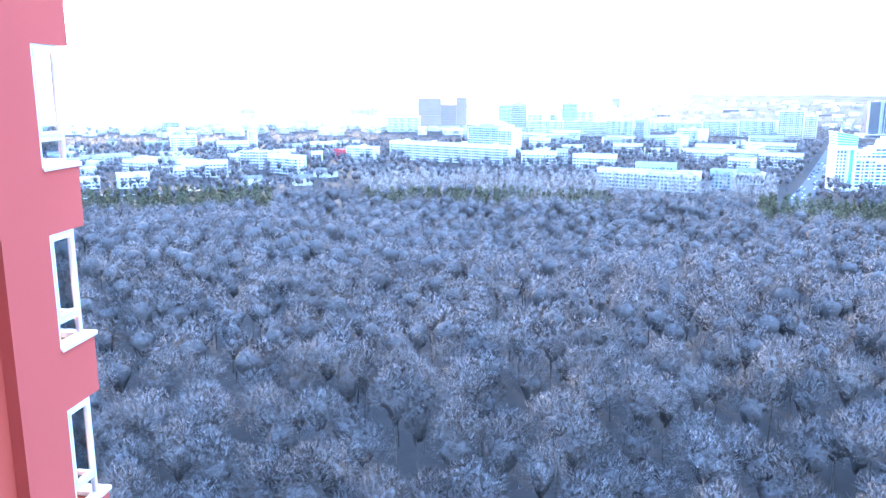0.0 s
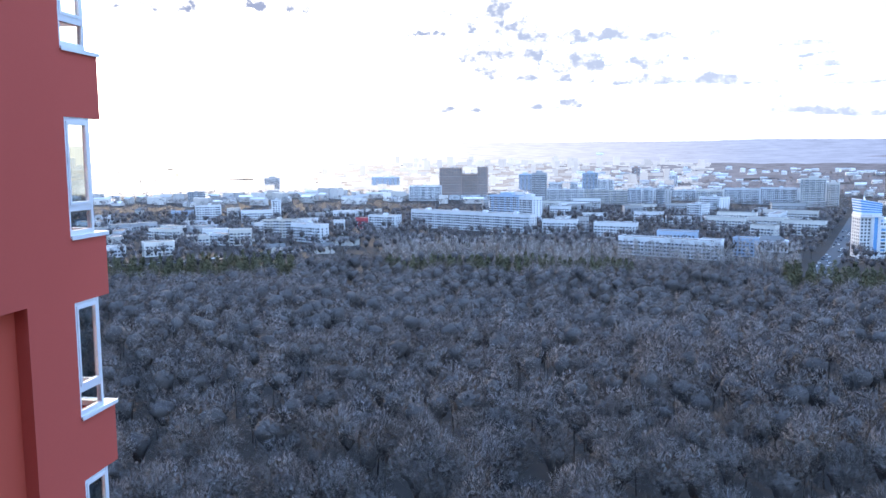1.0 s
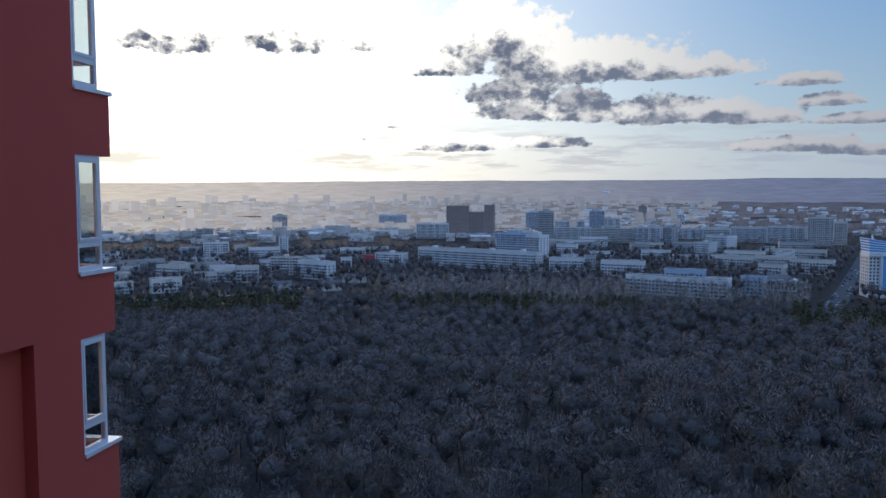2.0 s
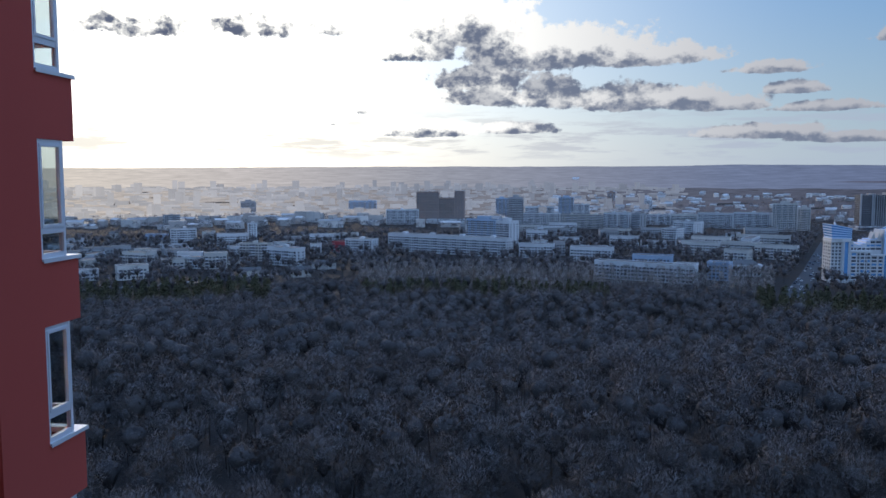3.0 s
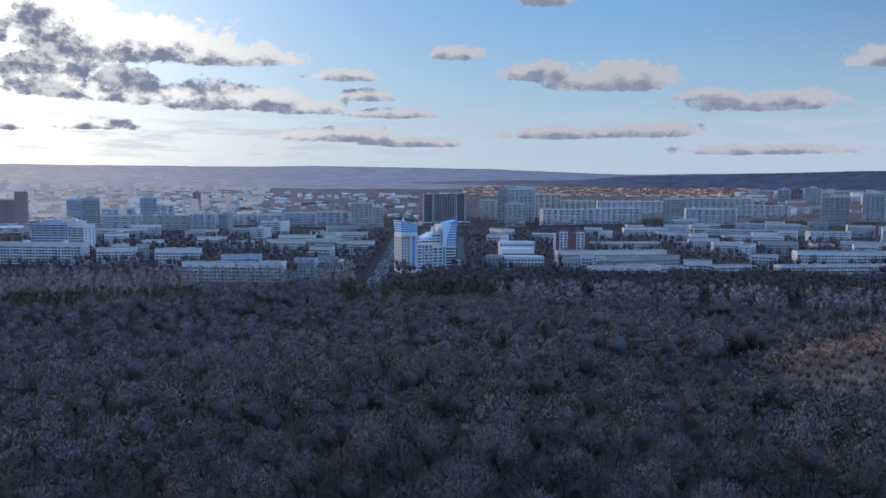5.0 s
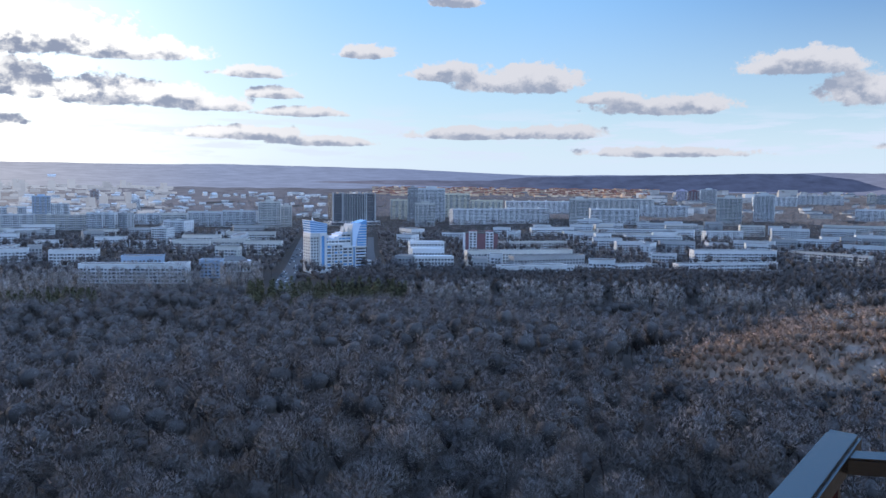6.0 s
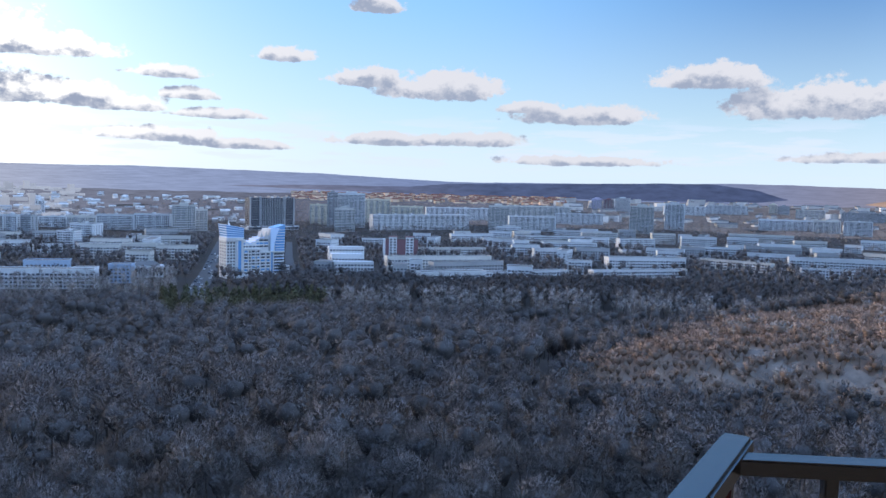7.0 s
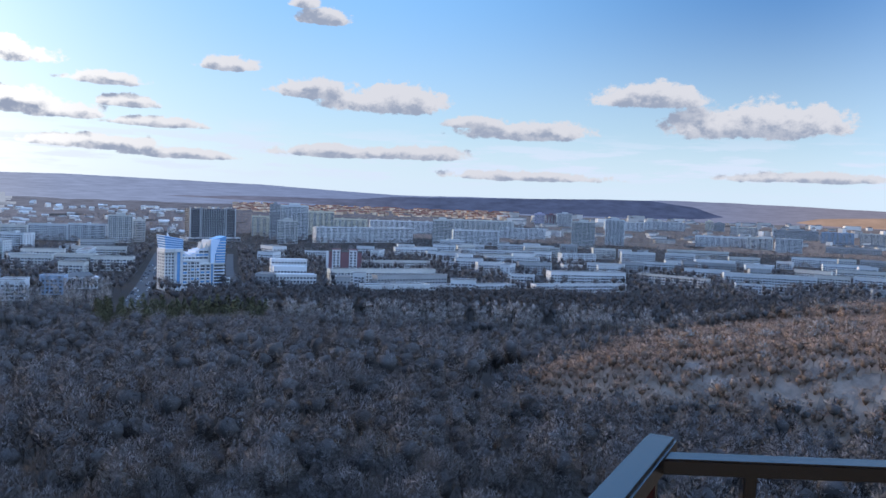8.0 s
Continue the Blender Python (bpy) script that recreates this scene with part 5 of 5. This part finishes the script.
def brick_shell():
    """The unfinished brick building with open floors."""
    b = shell(-48, 1542, -4, 95, 24, 60, "brown unfinished brick high-rise with open floors")
    for x0, x1, h in ((0, 43, 61), (43, 74, 49), (74, 94, 62)):
        w = part("wing", boxes((x0, x1, 0 if h > 50 else 0.6, 24, -4, h)), WALLS["brown"], b)
        # solid dark boxes stand for the shade within the open floors
        acc = ([], [])
        n = int((x1 - x0) / 3.0)
        for j in range(int(h / 3.1)):
            for i in range(n):
                add_box(acc, x0 + 0.8 + 3 * i, x0 + 2.5 + 3 * i, -0.05 if h > 50 else 0.55, 0.7, 2.0 + 3.1 * j, 4.0 + 3.1 * j)
        tagged(part("open_floor", acc, ROOF, b, "dark boxes painting the shade in open floors"), kind="stuff")
        for j in range(0, int(h / 3.1), 1):
            part("floor_slab", boxes((x0 - 0.1, x1 + 0.1, -0.3 if h > 50 else 0.3, 0.75, 1.2 + 3.1 * j, 1.5 + 3.1 * j)), WALLS["grey"], b)
        part("top_slab", boxes((x0 - 0.5, x1 + 0.5, -0.6, 24.5, h + 1.6, h + 2.2)), WALLS["grey"], b)
        for x in np.arange(x0 + 1, x1 - 1, 4):
            part("column", boxes((x, x + 0.8, 0.7, 1.5, h, h + 1.6)), WALLS["brown"], b)
    part("podium", boxes((20, 105, -14, -0.7, -4, 9)), WALLS["white"], b, "pale low podium")


brick_shell()


def stepped_block():
    b = shell(403, 599, -29, 36, 66, 25, "white terraced block in three steps with window rows")
    for i, (x0, x1, y0, h) in enumerate(((0, 36, 0, 14.4), (-0.5, 30, 23, 19.6), (-1, 33, 48, 24.5))):
        part("wing", boxes((x0, x1, y0, y0 + 18, -4, h)), WALLS["white"], b)
        part("parapet", boxes((x0 - 0.3, x1 + 0.3, y0 - 0.3, y0 + 0.3, h + 0.004, h + 0.8)), PLASTIC_WHITE, b)
        n = int((x1 - x0) / 3.0)
        for j in range(int(h / 3.3)):
            for k in range(n):
                window(b, x0 + (x1 - x0 - 3.0 * n) / 2 + 3.0 * k + 0.5, y0, 0.9 + 3.3 * j, 2.0, 1.7)
            for y in (3, 8, 13):
                window(b, x0, y0 + y + 1.8, 0.9 + 3.3 * j, 1.8, 1.7, None, -90)


stepped_block()


def plum_towers():
    b = shell(549, 713, -39, 36, 16, 31, "plum brick flats with white window bays")
    part("wall", boxes((0, 37, 0, 16, -4, 25)), WALLS["plum"], b)
    part("roof", boxes((-0.3, 37.3, -0.3, 16.3, 25, 25.5)), ROOF, b)
    for x in (4, 23):
        part("bay", boxes((x, x + 9, -1.2, 10, -4, 27.5)), PLASTIC_WHITE, b, "white projecting bay")
        for j in range(8):
            for dx in (1.0, 5.4):
                window(b, x + dx, -1.2, 2 + 3.1 * j, 2.6, 1.9)
        part("hood", boxes((x - 0.6, x + 9.6, -1.8, 10.4, 27.5, 28.1)), WALLS["plum"], b)
    part("end_bay", boxes((-3, -0.1, -0.6, 14, -4, 25)), PLASTIC_WHITE, b, "white projecting bay")


plum_towers()


def pillared_hall():
    b = shell(253, 685, -21, 25, 16, 9, "white pillared hall with a grey hipped roof")
    part("wall", boxes((0, 25, 1.2, 16, -3, 8.6)), WALLS["white"], b)
    part("entablature", boxes((-0.4, 25.4, -0.4, 16.2, 8.6, 10.2)), PLASTIC_WHITE, b)
    for i in range(9):
        part("pillar", boxes((0.2 + 2.95 * i, 1.2 + 2.95 * i, -0.1, 1.0, -3, 8.6)), PLASTIC_WHITE, b)
    for i in range(8):
        window(b, 1.5 + 2.95 * i, 1.2, 1.5, 1.4, 5.7)
    part("roof", ([(0, 0, 10.2), (22, 0, 10.2), (22, 16, 10.2), (0, 16, 10.2), (4, 8, 14), (18, 8, 14)], [(0, 1, 5, 4), (1, 2, 5), (2, 3, 4, 5), (3, 0, 4)]), ROOF, b)


pillared_hall()


def fill_blocks(seed, n, a0, a1, r0, r1, lengths, heights):
    """The rows of low flats between the landmarks."""
    rng = random.Random(seed)
    made = 0
    for _ in range(n * 12):
        a, r = radians(rng.uniform(a0, a1)), rng.uniform(r0, r1)
        x, y = r * math.sin(a), r * math.cos(a)
        length = rng.uniform(*lengths)
        heading = -math.degrees(a) + rng.choice((-8, 4, 12, 12, 78)) + rng.uniform(-5, 5)
        c, s = math.cos(radians(heading)), math.sin(radians(heading))
        mx, my = x + c * length / 2 - s * 6, y + s * length / 2 + c * 6
        half = length / 2 + 4
        if any((mx - fx) ** 2 + (my - fy) ** 2 < (0.62 * (half + fr)) ** 2 for fx, fy, fr in FOOTPRINTS) or not clear_of_roads(np.array([mx]), np.array([my]), 26)[0]:
            continue
        low_block(x, y, heading, length, 12, rng.choice(heights), rng.choice(("white", "white", "beige", "grey")))
        made += 1
        if made >= n:
            break


fill_blocks(41, 50, 39, 80, 880, 1560, (20, 52), (12.0, 15.0, 15.0))
fill_blocks(42, 26, -27, -7, 690, 1150, (18, 40), (6.5, 9.0, 12.0))
fill_blocks(43, 22, 1, 24, 880, 1330, (25, 60), (9.0, 12.0, 15.0))


# ---- far town quarters, too small to tell apart ----
def quarter(name, seed, n, a0, a1, r0, r1, wide, high, material, cover, label):
    rng = np.random.default_rng(seed)
    walls, roofs = ([], []), ([], [])
    for _ in range(n):
        a, r = math.radians(rng.uniform(a0, a1)), math.sqrt(rng.uniform(r0 * r0, r1 * r1))
        x, y = r * math.sin(a), r * math.cos(a)
        z = float(terrain(x, y))
        if any((x - fx) ** 2 + (y - fy) ** 2 < (fr + 8) ** 2 for fx, fy, fr in FOOTPRINTS):
            continue
        w, d, h = rng.uniform(*wide), rng.uniform(8, 16), rng.uniform(*high) * rng.uniform(0.5, 1.0)
        t = rng.uniform(-0.9, 0.5)
        c, s = math.cos(t), math.sin(t)

        def corner(px, py, pz):
            return (x + (px * c - py * s) / 2, y + (px * s + py * c) / 2, z + pz)
        k = len(walls[0])
        walls[0].extend(corner(*q) for q in ((-w, -d, -5), (w, -d, -5), (w, d, -5), (-w, d, -5), (-w, -d, h), (w, -d, h), (w, d, h), (-w, d, h)))
        walls[1].extend([tuple(k + i for i in q) for q in CUBE])
        k = len(roofs[0])
        e, p = 1.0, (3.0 if h < 12 else 0.5)
        roofs[0].extend(corner(*q) for q in ((-w - e, -d - e, h + 0.05), (w + e, -d - e, h + 0.05), (w + e, d + e, h + 0.05), (-w - e, d + e, h + 0.05), (-w - e, 0, h + p), (w + e, 0, h + p)))
        roofs[1].extend([tuple(k + i for i in q) for q in ((0, 1, 5, 4), (2, 3, 4, 5), (0, 4, 3), (1, 2, 5), (3, 2, 1, 0))])
    ob = part(name, walls, material, None)
    tagged(ob, label, "houses", kind="stuff")
    tagged(part("roofs", roofs, cover, ob), kind="stuff")


# haze over the far quarters is put into this pale wall and roof colour
HAZY = surface("hazy_far_walls", (0.62, 0.58, 0.54), (0.40, 0.38, 0.38), 0.01, 0.9, fine=0.1, island=0.35, spec=0.2)
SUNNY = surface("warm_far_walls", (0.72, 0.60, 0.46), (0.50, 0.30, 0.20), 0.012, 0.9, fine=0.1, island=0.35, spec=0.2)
quarter("far_quarter", 31, 110, -34, 14, 1400, 1700, (14, 44), (6, 22), HAZY, HAZY, "hazy far town quarter of pale blocks")
quarter("far_quarter", 32, 520, 31, 51, 2550, 3060, (8, 26), (5, 16), SUNNY, TILE, "far hillside quarter with warm sunlit houses")
quarter("far_quarter", 33, 180, 8, 30, 1700, 2600, (10, 26), (5, 12), HAZY, HAZY, "far low houses among bare trees")
quarter("far_quarter", 34, 240, 50, 82, 1950, 2900, (14, 60), (6, 24), HAZY, ROOF, "far pale blocks on the town's outskirts")
quarter("low_houses", 35, 70, -34, -6, 690, 1250, (9, 18), (4, 8), WALLS["beige"], ROOF, "low pale houses half hidden by bare trees")


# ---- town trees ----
# twigs lifted towards haze; the darker core paints the shade inside town crowns
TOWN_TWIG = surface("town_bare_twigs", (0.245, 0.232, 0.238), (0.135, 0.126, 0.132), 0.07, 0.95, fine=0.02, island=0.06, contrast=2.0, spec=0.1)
TOWN_CROWN_SHADE = surface("town_shade_core", (0.095, 0.088, 0.090), (0.06, 0.055, 0.057), 0.2, 0.98, fine=1.0, spec=0.05)


def town_trees():
    foot = np.array(FOOTPRINTS)

    def free(x, y):
        ok = clear_of_roads(x, y, 11)
        for fx, fy, fr in foot:
            ok &= np.hypot(x - fx, y - fy) > fr * 0.72
        r, a = polar(x, y)
        return ok & (r > np.interp(a, [-38, -14, -5, 22, 27, 34, 84], [560, 600, 690, 690, 610, 660, 720]))
    shapes = [merge(wood_shape(800 + i, 13, 4.4, 0, 54, 2.3, 0.55, 0, 3)) for i in range(5)]
    near, rng = scatter(21, 10.5, -38, 84, 560, 1180, free)
    thicket("town_trees", near, rng, shapes, 0.6, 1.12, TOWN_TWIG, "bare brown trees between the flats", "trees", hearts=[heart(50 + i, 13, 4.4, 1, 0.6) for i in range(5)], inner=TOWN_CROWN_SHADE)
    shapes = [merge(wood_shape(820 + i, 13, 6.0, 0, 26, 3.4, 1.0, 0, 3)) for i in range(5)]
    far, rng = scatter(22, 18.5, -38, 84, 1180, 2450, free)
    thicket("town_trees", far[polar(far[:, 0], far[:, 1])[0] < np.interp(polar(far[:, 0], far[:, 1])[1] + 3 * np.sin(far[:, 1] * 0.02), [2, 12, 24], [1800, 1950, 2450])], rng, shapes, 0.6, 1.0, TOWN_TWIG, "bare trees between the far blocks", "trees")


town_trees()


# ---- cars ----
def car_model(tone):
    """A small saloon: body, glasshouse, four wheels."""
    c = empty("car", Matrix(), label=f"small {tone[0]} car on the road", category="car", group="cars on the road")
    bm = bevelled(-2.1, 2.1, -0.88, 0.88, 0.3, 0.95, 0.12)
    part("body", bm, tone[1], c)
    v = [(-1.5, -0.8, 0.94), (1.1, -0.8, 0.94), (1.1, 0.8, 0.94), (-1.5, 0.8, 0.94), (-1.0, -0.65, 1.5), (0.5, -0.65, 1.5), (0.5, 0.65, 1.5), (-1.0, 0.65, 1.5)]
    part("glasshouse", (v, CUBE), DARKGLASS, c)
    for x in (-1.3, 1.3):
        for y in (-0.86, 0.68):
            bm = bmesh.new()
            bmesh.ops.create_cone(bm, cap_ends=True, segments=10, radius1=0.32, radius2=0.32, depth=0.2)
            bmesh.ops.rotate(bm, verts=bm.verts[:], matrix=Matrix.Rotation(radians(90), 3, "X"))
            bmesh.ops.translate(bm, verts=bm.verts[:], vec=(x, y + 0.09, 0.32))
            part("wheel", bm, TYRE, c)
    return c


def cars():
    rng = random.Random(8)
    paints = [("white", surface("white_car_paint", (0.8, 0.8, 0.8), (0.7, 0.7, 0.7), 0.5, 0.25, spec=0.6)),
              ("silver", surface("silver_car_paint", (0.45, 0.47, 0.5), (0.4, 0.42, 0.45), 0.5, 0.3, 0.4, spec=0.6)),
              ("dark", surface("dark_car_paint", (0.03, 0.035, 0.05), (0.05, 0.05, 0.06), 0.5, 0.25, spec=0.6))]
    models = [car_model(p) for p in paints]
    spots = []
    for (ax, ay), (bx, by), n in (((243, 545), (330, 700), 20), ((330, 700), (422, 874), 16), ((-275, 585), (-150, 690), 16), ((-150, 690), (-110, 760), 8)):
        h = math.atan2(by - ay, bx - ax)
        for i in range(n):
            u = (i + rng.uniform(0.1, 0.7)) / n
            side = rng.choice((-5.2, -1.8, 1.8, 5.2)) if ax > 0 else rng.choice((-3.6, -1.6, 3.4))
            x, y = ax + u * (bx - ax) - math.sin(h) * side, ay + u * (by - ay) + math.cos(h) * side
            spots.append(pose(x, y, float(terrain(x, y)) + 0.5, 0, 0, math.degrees(h) + (180 if side > 0 else 0)))
    for i, m in enumerate(spots):
        if i < 3:
            models[i].matrix_basis = m
        else:
            copy_thing(models[rng.choice((0, 0, 1, 2))], m)


cars()
